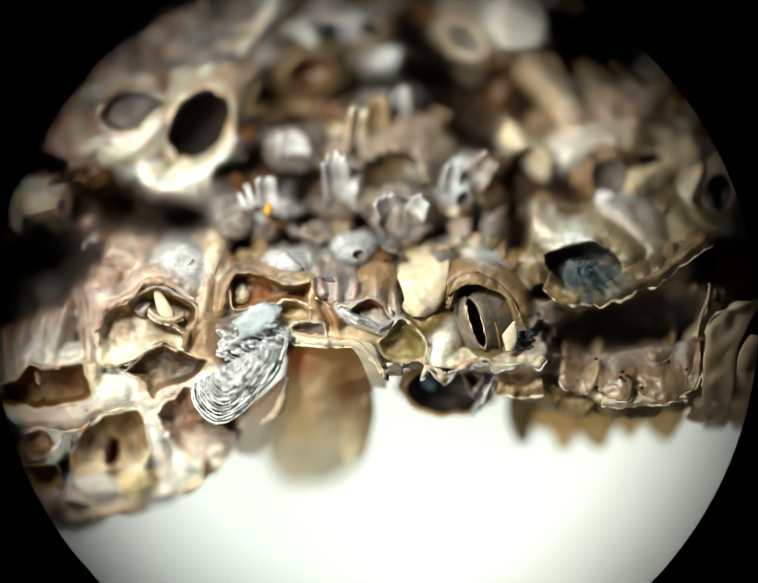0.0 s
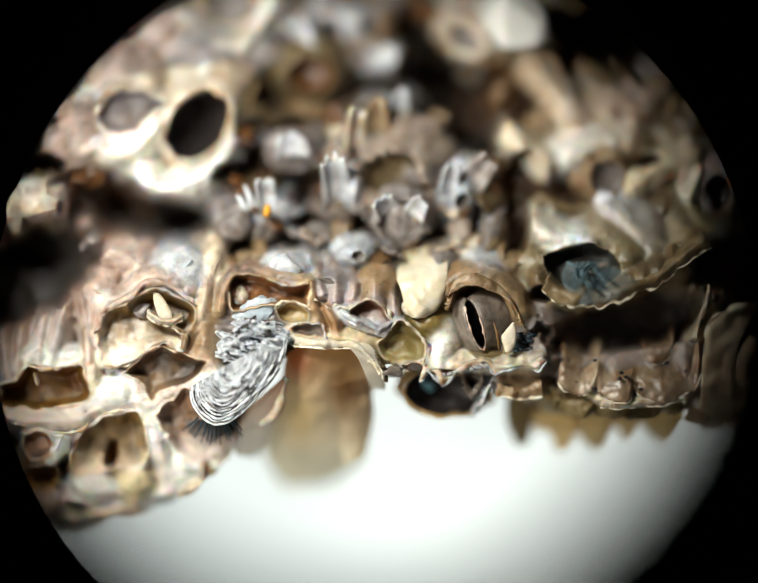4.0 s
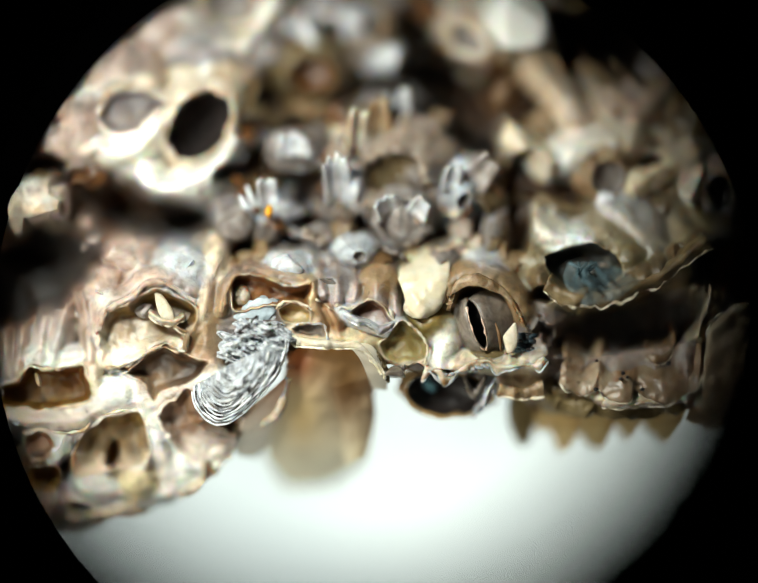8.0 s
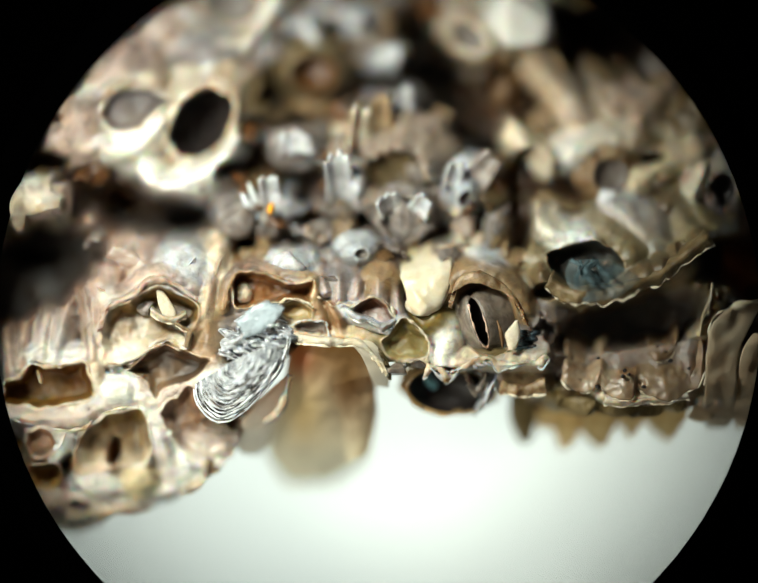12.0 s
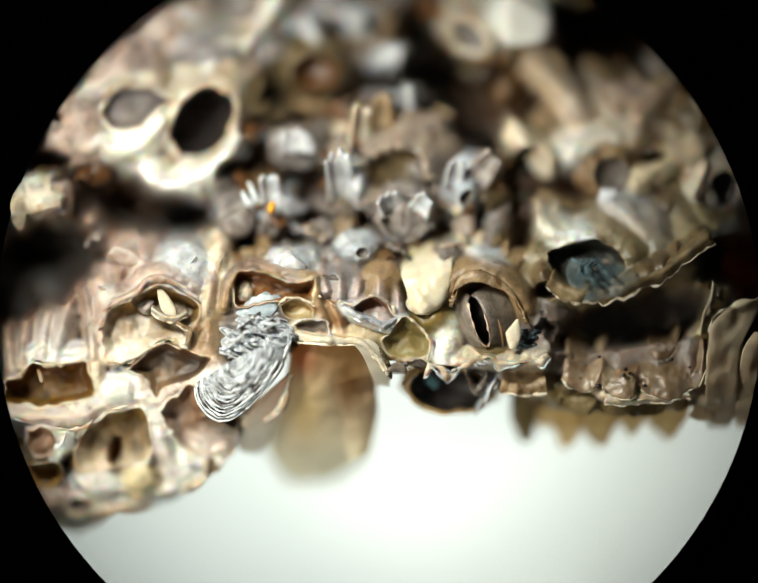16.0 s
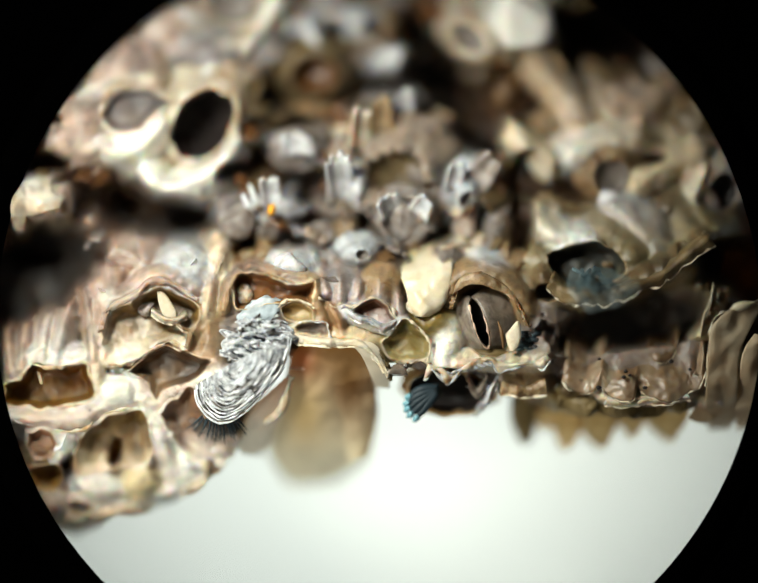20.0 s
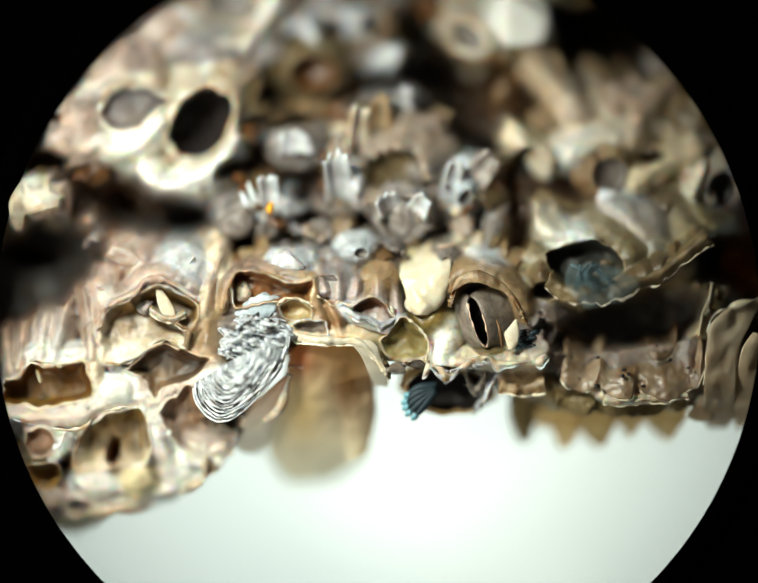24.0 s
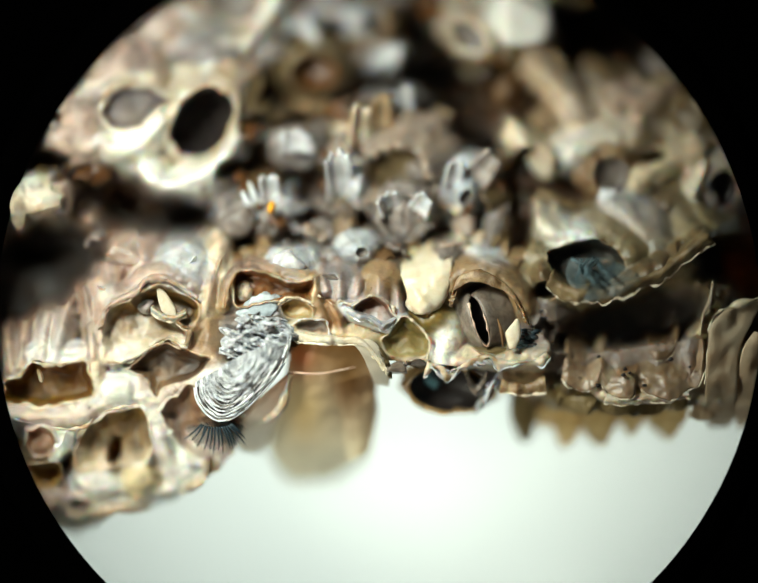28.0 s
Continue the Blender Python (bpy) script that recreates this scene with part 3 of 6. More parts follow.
def build_clump():
    """The clump: one skin that swells round every shell, sinks under every hollow, and runs back down to the stage below its lower edge."""
    nu, nv = 760, 600
    x = np.linspace(-160, 1730, nu)[:, None]
    edge = np.interp(x[:, 0], EDGE[0::2], EDGE[1::2])[:, None]
    v = np.linspace(0, 1, nv)[None, :]
    y = np.where(v < 0.62, -260 + 800 * v / 0.62, 540 + (edge - 540) * (v - 0.62) / 0.38) + 0 * x
    pts = np.stack([x + 0 * v, y, 0 * y], -1)
    y = y + 14 * lump_noise(pts, 40, 3.0) * v
    x2 = x + 0 * v
    h = ground(x2, y) - 78 - 85 * np.clip((560 - y) / 80, 0, 1) + 30 * lump_noise(pts, 80, 1.0, 4) + 20 * np.abs(lump_noise(pts, 45, 6.0, 3))
    tint = np.ones(h.shape + (3,)) * np.array(TINT[MATRIX.name])

    def window(x0, x1, y0, y1):
        i0, i1 = np.searchsorted(x[:, 0], (x0, x1))
        if i1 <= i0:
            return None
        rows = np.nonzero(((y[i0:i1] > y0 - 4) & (y[i0:i1] < y1 + 4)).any(axis=0))[0]
        if not len(rows):
            return None
        j0, j1 = rows[0], rows[-1] + 1
        return (slice(i0, i1), slice(j0, j1)) if j1 > j0 else None

    def raise_to(box, hb, near, colour, soft=8.0):
        gap = np.where(near, np.clip((hb - h[box]) / soft, -30, 30), -30)
        w = (1 / (1 + np.exp(-gap)))[..., None]
        h[box] += np.where(near, soft * np.log1p(np.exp(gap)), 0)
        tint[box] = tint[box] * (1 - w) + colour * w

    for bx, by, rx, ry, spin, top, rise, colour in BUMPS:
        reach = 1.55 * max(rx, ry)
        box = window(bx - reach, bx + reach, by - reach, by + reach)
        if box is None:
            continue
        c, s = math.cos(radians(spin)), math.sin(radians(spin))
        dx, dy = x2[box] - bx, y[box] - by
        a, b = (dx * c + dy * s) / rx, (-dx * s + dy * c) / ry
        d = a * a + b * b
        wob = 1 + 0.28 * lump_noise(pts[box], max(26, 0.5 * min(rx, ry)), bx * 0.01, 2)
        hb = top - rise * d * wob - 0.5 * rise * np.maximum(0, d - 1.2) ** 2 * 4
        raise_to(box, hb, d < 2.4, np.array(colour))
    for line, width, fall, ta, tb in CRESTS:
        m = 2 * width
        box = window(line[:, 0].min() - m, line[:, 0].max() + m, line[:, 1].min() - m, line[:, 1].max() + m)
        if box is None:
            continue
        best, hl, along = np.full(x2[box].shape, 1e9), np.zeros(x2[box].shape), np.zeros(x2[box].shape)
        for i in range(len(line) - 1):
            p, q = line[i], line[i + 1]
            d = q - p
            k = np.clip(((x2[box] - p[0]) * d[0] + (y[box] - p[1]) * d[1]) / (d[0] ** 2 + d[1] ** 2 + 1e-9), 0, 1)
            dist = np.hypot(x2[box] - p[0] - k * d[0], y[box] - p[1] - k * d[1])
            closer = dist < best
            best, hl, along = np.where(closer, dist, best), np.where(closer, p[2] + k * d[2], hl), np.where(closer, (i + k) / (len(line) - 1), along)
        best = best / width * (1 + 0.25 * lump_noise(pts[box], max(20, width), width * 0.1, 2))
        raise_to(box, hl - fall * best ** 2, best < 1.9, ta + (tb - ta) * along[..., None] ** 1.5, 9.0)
    for rim, depth, wall, lean, upper, lower, pale, width in SCOOPS:
        m = 34
        y0, y1 = rim[:, 1].min(), rim[:, 1].max()
        box = window(rim[:, 0].min() - m, rim[:, 0].max() + m, y0 - m, y1 + m)
        gx, gy = x2[box], y[box]
        gx = gx + 8 * lump_noise(pts[box], 28, rim[0, 0], 2)
        gy = gy + 8 * lump_noise(pts[box], 28, rim[0, 1] + 9, 2)
        best, inside = np.full(gx.shape, 1e9), np.zeros(gx.shape, bool)
        weight, hr = np.zeros(gx.shape), np.zeros(gx.shape)
        for i in range(len(rim)):
            p, q = rim[i], rim[(i + 1) % len(rim)]
            d = q - p
            k = np.clip(((gx - p[0]) * d[0] + (gy - p[1]) * d[1]) / (d[0] ** 2 + d[1] ** 2 + 1e-9), 0, 1)
            dist = np.hypot(gx - p[0] - k * d[0], gy - p[1] - k * d[1])
            best = np.minimum(best, dist)
            w = 1 / (dist ** 2 + 9)
            weight, hr = weight + w, hr + w * (p[2] + k * d[2])
            if abs(d[1]) > 1e-9:
                inside ^= ((p[1] > gy) != (q[1] > gy)) & (gx < p[0] + (gy - p[1]) * d[0] / d[1])
        hr = hr / weight
        k = np.clip(best / wall, 0, 1)
        k = np.where(inside, k * k * (3 - 2 * k), 0)
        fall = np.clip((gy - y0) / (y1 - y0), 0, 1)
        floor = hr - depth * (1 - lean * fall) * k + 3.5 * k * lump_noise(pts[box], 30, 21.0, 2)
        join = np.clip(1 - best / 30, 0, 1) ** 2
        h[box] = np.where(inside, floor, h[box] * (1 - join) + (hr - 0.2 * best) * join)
        # floor's own colour, darkened to the upper tint where the rim shades it
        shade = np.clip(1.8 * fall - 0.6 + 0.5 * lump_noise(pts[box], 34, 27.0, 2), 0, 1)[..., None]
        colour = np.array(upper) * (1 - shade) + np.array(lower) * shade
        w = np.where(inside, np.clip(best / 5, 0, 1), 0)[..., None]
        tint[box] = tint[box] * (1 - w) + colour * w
        w = (np.exp(-(best / width) ** 2) * np.clip(0.6 + 0.8 * lump_noise(pts[box], 18, 31.0, 2), 0, 1))[..., None]
        tint[box] = tint[box] * (1 - w) + np.array(pale) * w
    h = h + 5 * lump_noise(pts, 44, 12.0, 3) + 1.2 * lump_noise(pts, 11, 2.0, 2)
    def dent(hx, hy, rx, ry, spin):
        i0, i1 = np.searchsorted(x[:, 0], (hx - 1.7 * max(rx, ry), hx + 1.7 * max(rx, ry)))
        c, s = math.cos(radians(spin)), math.sin(radians(spin))
        dx, dy = x2[i0:i1] - hx, y[i0:i1] - hy
        return slice(i0, i1), np.sqrt(((dx * c + dy * s) / rx) ** 2 + ((-dx * s + dy * c) / ry) ** 2)

    for hx, hy, rx, ry, spin, limit in HOLLOWS:
        box, d = dent(hx, hy, rx, ry, spin)
        k = np.clip((1.12 - d) / 0.2, 0, 1)
        k = k * k * (3 - 2 * k)
        h[box] -= k * np.maximum(0, h[box] - limit)
    for hx, hy, rx, ry, spin, limit in SHADED_GAPS:
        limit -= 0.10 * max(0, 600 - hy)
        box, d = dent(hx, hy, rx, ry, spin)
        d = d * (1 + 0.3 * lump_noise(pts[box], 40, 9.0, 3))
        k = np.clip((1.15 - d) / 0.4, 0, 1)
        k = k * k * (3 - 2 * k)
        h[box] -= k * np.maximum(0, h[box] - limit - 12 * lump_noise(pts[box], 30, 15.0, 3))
        # dark tone that paints the gap's shade into the skin
        mud = TINT[MATRIX.name] if (hx, hy) not in GAP_TINTS else GAP_TINTS[(hx, hy)]
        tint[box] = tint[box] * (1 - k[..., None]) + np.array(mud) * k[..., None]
    h = h - 12 * np.clip((v - 0.965) / 0.035, 0, 1) ** 2
    top = np.stack([x2, y, h], -1)
    s = np.linspace(0, 1, 14)[None, :]
    hy = edge + 14 * lump_noise(np.stack([x, edge, 0 * x], -1), 40, 3.0) - 450 * s ** 0.62
    under = np.stack([x + 0 * s, hy, h[:, -1:] + (-695 - h[:, -1:]) * s], -1)[:, 1:]
    far = np.stack([x, -260 + 0 * x, -695 + 0 * x], -1)
    g = np.concatenate([top, under, far], axis=1)
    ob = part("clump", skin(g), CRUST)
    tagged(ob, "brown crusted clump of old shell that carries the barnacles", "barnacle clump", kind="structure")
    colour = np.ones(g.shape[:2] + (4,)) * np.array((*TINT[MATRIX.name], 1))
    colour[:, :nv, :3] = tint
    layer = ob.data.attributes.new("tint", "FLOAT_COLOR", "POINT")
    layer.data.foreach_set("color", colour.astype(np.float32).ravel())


# deep brown gaps, their shade painted in as dark tint: x, y, half sizes, turn, greatest height
GAP_TINTS = {k: (0.016, 0.010, 0.006) for k in ((900, 170), (985, 225), (1260, 50), (1322, 668), (1545, 545), (56, 565), (315, 442), (790, 172), (560, 325), (655, 455), (580, 130), (560, 200), (480, 350), (870, 250), (760, 330))}
SHADED_GAPS = [(1322, 668, 178, 54, -11, -130), (900, 170, 60, 130, 8, -200), (985, 225, 80, 66, 10, -190), (1260, 50, 170, 60, 32, -240), (1545, 545, 100, 55, 0, -180), (56, 565, 180, 82, -31, -210), (315, 442, 140, 46, 6, -230),
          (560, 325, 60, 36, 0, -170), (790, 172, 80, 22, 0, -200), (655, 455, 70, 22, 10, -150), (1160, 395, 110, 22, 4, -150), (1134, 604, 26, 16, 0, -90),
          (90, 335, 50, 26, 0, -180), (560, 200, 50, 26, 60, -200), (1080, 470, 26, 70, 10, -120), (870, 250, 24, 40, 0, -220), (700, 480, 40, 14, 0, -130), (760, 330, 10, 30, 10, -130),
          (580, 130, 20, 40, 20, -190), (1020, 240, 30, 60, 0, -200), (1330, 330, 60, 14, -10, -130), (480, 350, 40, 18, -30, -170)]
SHADED_GAPS += [(500, 440, 40, 26, 0, -170), (690, 400, 14, 60, 8, -160), (770, 455, 34, 26, 20, -150), (920, 470, 30, 26, 0, -140), (590, 250, 60, 30, 10, -190), (470, 160, 40, 30, 0, -200), (700, 200, 60, 30, 0, -190), (990, 470, 20, 40, 20, -140), (1100, 350, 40, 40, 0, -180)]
GAP_TINTS.update({k: (0.05, 0.024, 0.009) for k in ((500, 440), (590, 250), (470, 160), (700, 200), (1100, 350))})
SHADED_GAPS.append((238, 936, 14, 30, 10, -150))
SHADED_GAPS += [(945, 245, 92, 62, 25, -180), (800, 174, 96, 26, 0, -200), (860, 120, 28, 110, 4, -210), (1000, 300, 50, 30, 40, -160), (1070, 210, 36, 60, -40, -210), (1150, 388, 90, 24, 8, -170), (230, 400, 110, 40, 14, -190), (515, 215, 20, 56, 10, -180), (640, 175, 56, 28, 0, -190), (690, 470, 40, 18, 0, -140), (640, 368, 46, 20, 0, -170), (745, 478, 50, 18, 6, -150), (540, 320, 40, 30, 0, -190), (880, 486, 26, 16, 0, -140), (1062, 420, 22, 50, 0, -160), (600, 500, 40, 14, 0, -130)]
GAP_TINTS.update({k: (0.016, 0.010, 0.006) for k in ((945, 245), (1000, 300), (800, 174), (860, 120))})
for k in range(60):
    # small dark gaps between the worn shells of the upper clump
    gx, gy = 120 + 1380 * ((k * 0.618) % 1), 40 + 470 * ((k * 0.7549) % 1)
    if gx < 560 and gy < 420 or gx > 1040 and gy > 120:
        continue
    SHADED_GAPS.append((gx, gy, 18 + 26 * ((k * 0.37) % 1), 12 + 20 * ((k * 0.53) % 1), 180 * ((k * 0.29) % 1), float(ground(np.float64(gx), np.float64(gy))) - 150))
EDGE = [-160, 1160, 150, 1112, 215, 1078, 300, 1062, 400, 1016, 450, 985, 485, 935, 515, 870, 548, 805, 588, 742, 635, 714, 700, 708, 760, 722, 800, 745, 980, 790, 1080, 830, 1200, 860, 1400, 850, 1540, 836, 1730, 836]


def build_microscope():
    """The field stop of the eyepiece, and an added ring above it, blurred to a soft vignette, that drifts off the axis.
    """
    a = np.linspace(0, 2 * np.pi, 160, endpoint=False)[:, None]
    def ring(name, r, h, owner, bend=0.0):
        g = np.stack([784 + np.array([r]) * np.cos(a), 655 + np.array([r]) * np.sin(a), np.array([h]) + 0 * a], -1)
        g[..., 2] -= bend * np.maximum(0, -np.sin(a)) * 790
        part(name, skin(np.concatenate([g, g[:, :1]], axis=1), True), BLACK, owner)

    stop = thing("field_stop", (784, 655, 40), "matt black round field stop of a microscope", "field stop")
    ring("stop_ring", [844.0, 1700, 1700, 844], [47.0, 47, 58, 58], stop, 0.24)
    ring("bevelled_edge", [790.0, 849, 849, 812], [45.0, 45, 60, 60], stop, 0.24)
    vignette = thing("vignette_ring", (784, 655, 1900), "matt black ring added to darken the rim of the view", "diaphragm")
    ring("iris_ring", [712.0, 1000, 1000, 712], [1900.0, 1900, 1930, 1930], vignette)
    ring("mount", [990.0, 1175, 1175, 990], [1894.0, 1894, 1936, 1936], vignette)
    return vignette
build_setting()
vignette = build_microscope()


def mound(rows, lift):
    """Smooth swellings of the clump's own skin, by place, half sizes, rise, turn and shell."""
    for x, y, a, b, c, s, m in rows:
        p = at(x, y, lift)
        swell(x, y, a * 1.2, b * 1.2, s, p[2] + 0.8 * c, c, m)
        TAKEN.append((x, y, 0.8 * (a + b) / 2))


def heap(rows, lift, rough=0.3, cuts=8):
    """Fragments by place, half sizes, turn and shell."""
    for x, y, a, b, c, s, m in rows:
        fragment(at(x, y, lift), a, b, c, s, m, rough=rough, cuts=cuts)


# ---- upper left: wide empty barnacles and rubble behind ----
def upper_left():
    def fold(points, lift, width, near, far=None, fall=34):
        crest([tuple(at(x, y, lift)) for x, y in points], width, fall, near, far)

    snow, pale, drab = (0.88, 0.86, 0.80), (0.62, 0.53, 0.43), (0.34, 0.26, 0.20)
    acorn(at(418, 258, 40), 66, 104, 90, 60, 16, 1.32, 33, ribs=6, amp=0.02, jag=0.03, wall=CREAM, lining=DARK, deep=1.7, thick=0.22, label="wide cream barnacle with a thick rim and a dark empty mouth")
    fold([(308, 366), (340, 384), (392, 380), (440, 352), (474, 312), (496, 268)], 62, 27, snow, (0.75, 0.74, 0.70))
    fold([(372, 232), (404, 190), (436, 150)], 62, 24, pale, snow)
    fold([(490, 250), (508, 210), (500, 170)], 50, 20, pale)
    scoop([tuple(at(x, y, 50)) for x, y in ((206, 236), (220, 198), (256, 178), (300, 184), (350, 206), (318, 240), (278, 268), (228, 272))], 30, 22, 0.2, (0.13, 0.11, 0.11), (0.24, 0.20, 0.18), pale=(0.7, 0.64, 0.56), width=4.0,
          edge=(CREAM, 6.0, [tuple(at(x, y, 52)) for x, y in ((206, 236), (220, 196), (256, 174), (304, 180), (352, 204))]), label="worn cream rim of a silted barnacle mouth")
    fold([(206, 296), (244, 314), (288, 300), (328, 258)], 56, 26, snow)
    fold([(158, 226), (196, 184), (250, 158), (312, 164)], 56, 25, snow, pale)
    fold([(118, 292), (150, 296), (184, 306)], 56, 28, (0.7, 0.6, 0.53))
    fold([(372, 16), (408, 56), (470, 84), (512, 70)], 66, 25, snow, pale)
    fold([(506, 96), (540, 50), (566, 4)], 60, 22, snow)
    fold([(330, 60), (318, 110), (330, 160)], 40, 26, drab)
    fold([(420, 110), (470, 118), (520, 150)], 30, 24, drab)
    fold([(60, 404), (96, 420), (120, 440)], 66, 30, snow, pale)
    acorn(at(480, 0, 50), 58, 110, 80, 90, 14, 0.9, 0, ribs=9, wall=CREAM, lining=SMOKE, deep=0.4, thick=0.3, label="pale barnacle with a silted mouth")
    acorn(at(652, 155, 26), 52, 84, 60, 80, 15, 0.85, 0, ribs=11, wall=UMBER, lining=MATRIX, deep=0.9, label="umber barnacle with a brown hollow mouth")
    heap(((105, 425, 85, 64, 60, 10, PINK), (150, 290, 60, 50, 50, 0, CREAM), (210, 130, 70, 60, 50, 30, PINK), (300, 95, 60, 70, 50, 0, CREAM),
          (360, 120, 50, 60, 40, 0, GREY), (560, 110, 60, 40, 40, 20, GREY), (635, 65, 36, 52, 50, 0, WHITE), (740, 40, 50, 34, 40, 10, WHITE),
          (812, 120, 46, 30, 40, -8, WHITE), (690, 10, 40, 40, 40, 0, GREY), (810, 40, 18, 60, 40, 5, TAN), (540, 60, 30, 60, 46, 25, CREAM)), 12)
    heap(((660, 228, 60, 18, 30, 0, TAN), (520, 220, 26, 70, 40, 10, UMBER), (560, 240, 60, 30, 30, 0, UMBER)), 0)
    mound(((330, 60, 80, 60, 40, 0, PINK), (235, 150, 70, 50, 40, -30, PINK), (160, 265, 60, 54, 40, -40, PINK), (420, 100, 60, 50, 40, 0, GREY), (75, 430, 50, 40, 40, 0, CREAM)), 40)
    cup(at(615, 310, 30), 46, 50, 90, 24, 0.8, 0, wall=GREY, edge=GREY, width=6, thick=12, label="bluish grey angular shell cup")
    fragment(at(612, 300, 20), 44, 30, 30, 0, WHITE, "bluish white angular shell block", rough=0.1)
    fragment(at(575, 435, 20), 66, 34, 45, -14, WHITE, "jagged white shell scrap with an orange bead", rough=0.6, grain=0.5)
    for x, y, l in ((515, 380, 60), (548, 375, 50), (500, 400, 40)):
        h = at(x, y)[2]
        ob = part("shell_splinter", tube([(x, y, h + 60), (x + 12, y + l * 0.5, h + 55), (x + 25, y + l, h + 20)], [3, 8, 14]), FOIL)
        tagged(ob, "white splinter of shell standing up", "shell splinter", "shell splinters")
    ob = part("orange_bead", blob(at(562, 433, 60), 8, 13, 12, 10, 0.1), ORANGE)
    tagged(ob, "small bright orange bead on white shell", "bead")
    fragment(at(490, 455, 40), 40, 42, 26, 0, GREY, "round grey shell disc", rough=0.08, cuts=2)
    for x, y, h in ((775, 225, 0), (838, 230, 24), (805, 215, 5), (740, 268, 0)):
        fragment(at(x, y, h), 16, 42, 40, 12, (CREAM, WHITE, TAN)[x % 3], rough=0.3)


# ---- centre: grey, crowded barnacles ----
def centre():
    acorn(at(822, 372, 36), 70, 125, 85, 130, 18, 0.85, 30, ribs=13, wall=DUSTY, lining=UMBER, deep=0.5, thick=0.4, jag=0.6, amp=0.2, label="large tan and bluish white barnacle with a crumbled mouth")
    heap(((850, 318, 62, 40, 36, -15, DUSTY), (900, 345, 56, 50, 30, 0, GREY), (735, 385, 44, 52, 40, 10, WHITE), (815, 408, 34, 12, 26, -20, WHITE), (720, 270, 30, 40, 36, 0, CREAM)), 34)
    acorn(at(838, 455, 45), 50, 66, 50, 80, 16, 0.95, 0, ribs=9, wall=GREY, lining=SMOKE, deep=0.5, lid=GREY, label="small grey barnacle with its valves half shut")
    acorn(at(964, 412, 50), 14, 56, 70, 70, 16, 1.3, 30, ribs=9, wall=WHITE, lining=SMOKE, deep=0.4, label="pointed white barnacle with a pinhole mouth")
    acorn(at(750, 527, 40), 14, 54, 46, 40, 10, 0.8, 0, ribs=8, wall=WHITE, lining=SMOKE, deep=0.3, label="small white barnacle with a pinhole mouth")
    for x, y, lift, w, l, az, tilt, spin, m in ((704, 375, 50, 34, 110, 100, 52, 14, WHITE), (742, 272, 56, 24, 96, 84, 60, 30, CREAM), (792, 246, 58, 20, 84, 92, 62, 0, TAN), (838, 216, 60, 15, 66, 86, 60, -10, WHITE), (904, 262, 50, 20, 70, 60, 60, -20, TAN),
                                               (806, 424, 64, 30, 44, 120, 45, 30, WHITE), (872, 430, 60, 22, 52, 60, 50, -30, WHITE), (1000, 356, 56, 26, 80, 50, 60, -20, GREY), (940, 372, 60, 20, 60, 80, 60, 10, WHITE), (560, 400, 50, 24, 60, 100, 60, 20, WHITE),
                                               (614, 300, 60, 36, 46, 90, 70, 0, WHITE)):
        ob = part("wall_shard", shard_geo(at(x, y, lift), w, l, -az, tilt, -spin, fresh(), 7), m)
        tagged(ob, "upright broken wall of an old barnacle", "shell shard", "shards of barnacle wall")
    # a smooth tongue of cream shell with raised sides
    tongue = thing("cream_tongue", (873, 600, -40), "smooth yellowish cream tongue of shell with a rounded tip", "shell tongue")
    part("body", patch([(806, 528, -86), (828, 572, -12), (840, 606, 6), (846, 636, 8), (858, 655, -2)], [(930, 488, -90), (936, 550, -10), (930, 604, 6), (914, 638, 8), (892, 655, -2)], 26, 8, 9, 40, 34, 30), YELLOW, tongue)
    part("tip", blob((872, 632, 4), 34, 24, 16, 0, 0.1, 0.8, (28, 16)), RIM, tongue, "paler rounded tip")
    swell(872, 590, 52, 60, 0, -22, 34, YELLOW)
    TAKEN.append((873, 590, 60))
    fragment((606, 548, 2), 42, 28, 26, 0, WHITE, "lilac white rounded shell", rough=0.15, cuts=2)
    fragment((380, 576, 8), 50, 52, 34, 15, WHITE, "bluish white angular shell", rough=0.12, cuts=11)
    TAKEN.append((380, 560, 70))
    heap(((690, 530, 30, 26, 30, 0, GREY), (700, 585, 46, 30, 30, 0, GREY), (960, 510, 50, 30, 40, 0, CREAM), (1010, 555, 46, 36, 44, 20, WHITE),
          (1060, 540, 40, 40, 30, 0, TAN), (1030, 470, 40, 50, 40, 10, GREY), (640, 480, 50, 40, 36, 0, GREY), (720, 470, 40, 30, 30, 10, TAN)), 8)
    heap(((540, 530, 60, 30, 30, 0, TAN), (450, 560, 26, 56, 36, 0, CREAM), (280, 545, 60, 50, 46, 10, PINK), (210, 600, 40, 40, 40, 30, PINK),
          (1000, 350, 36, 40, 36, 0, GREY), (790, 590, 36, 36, 30, 0, TAN), (1085, 605, 30, 34, 30, 0, CREAM), (930, 300, 50, 30, 30, 0, GREY)), 8)


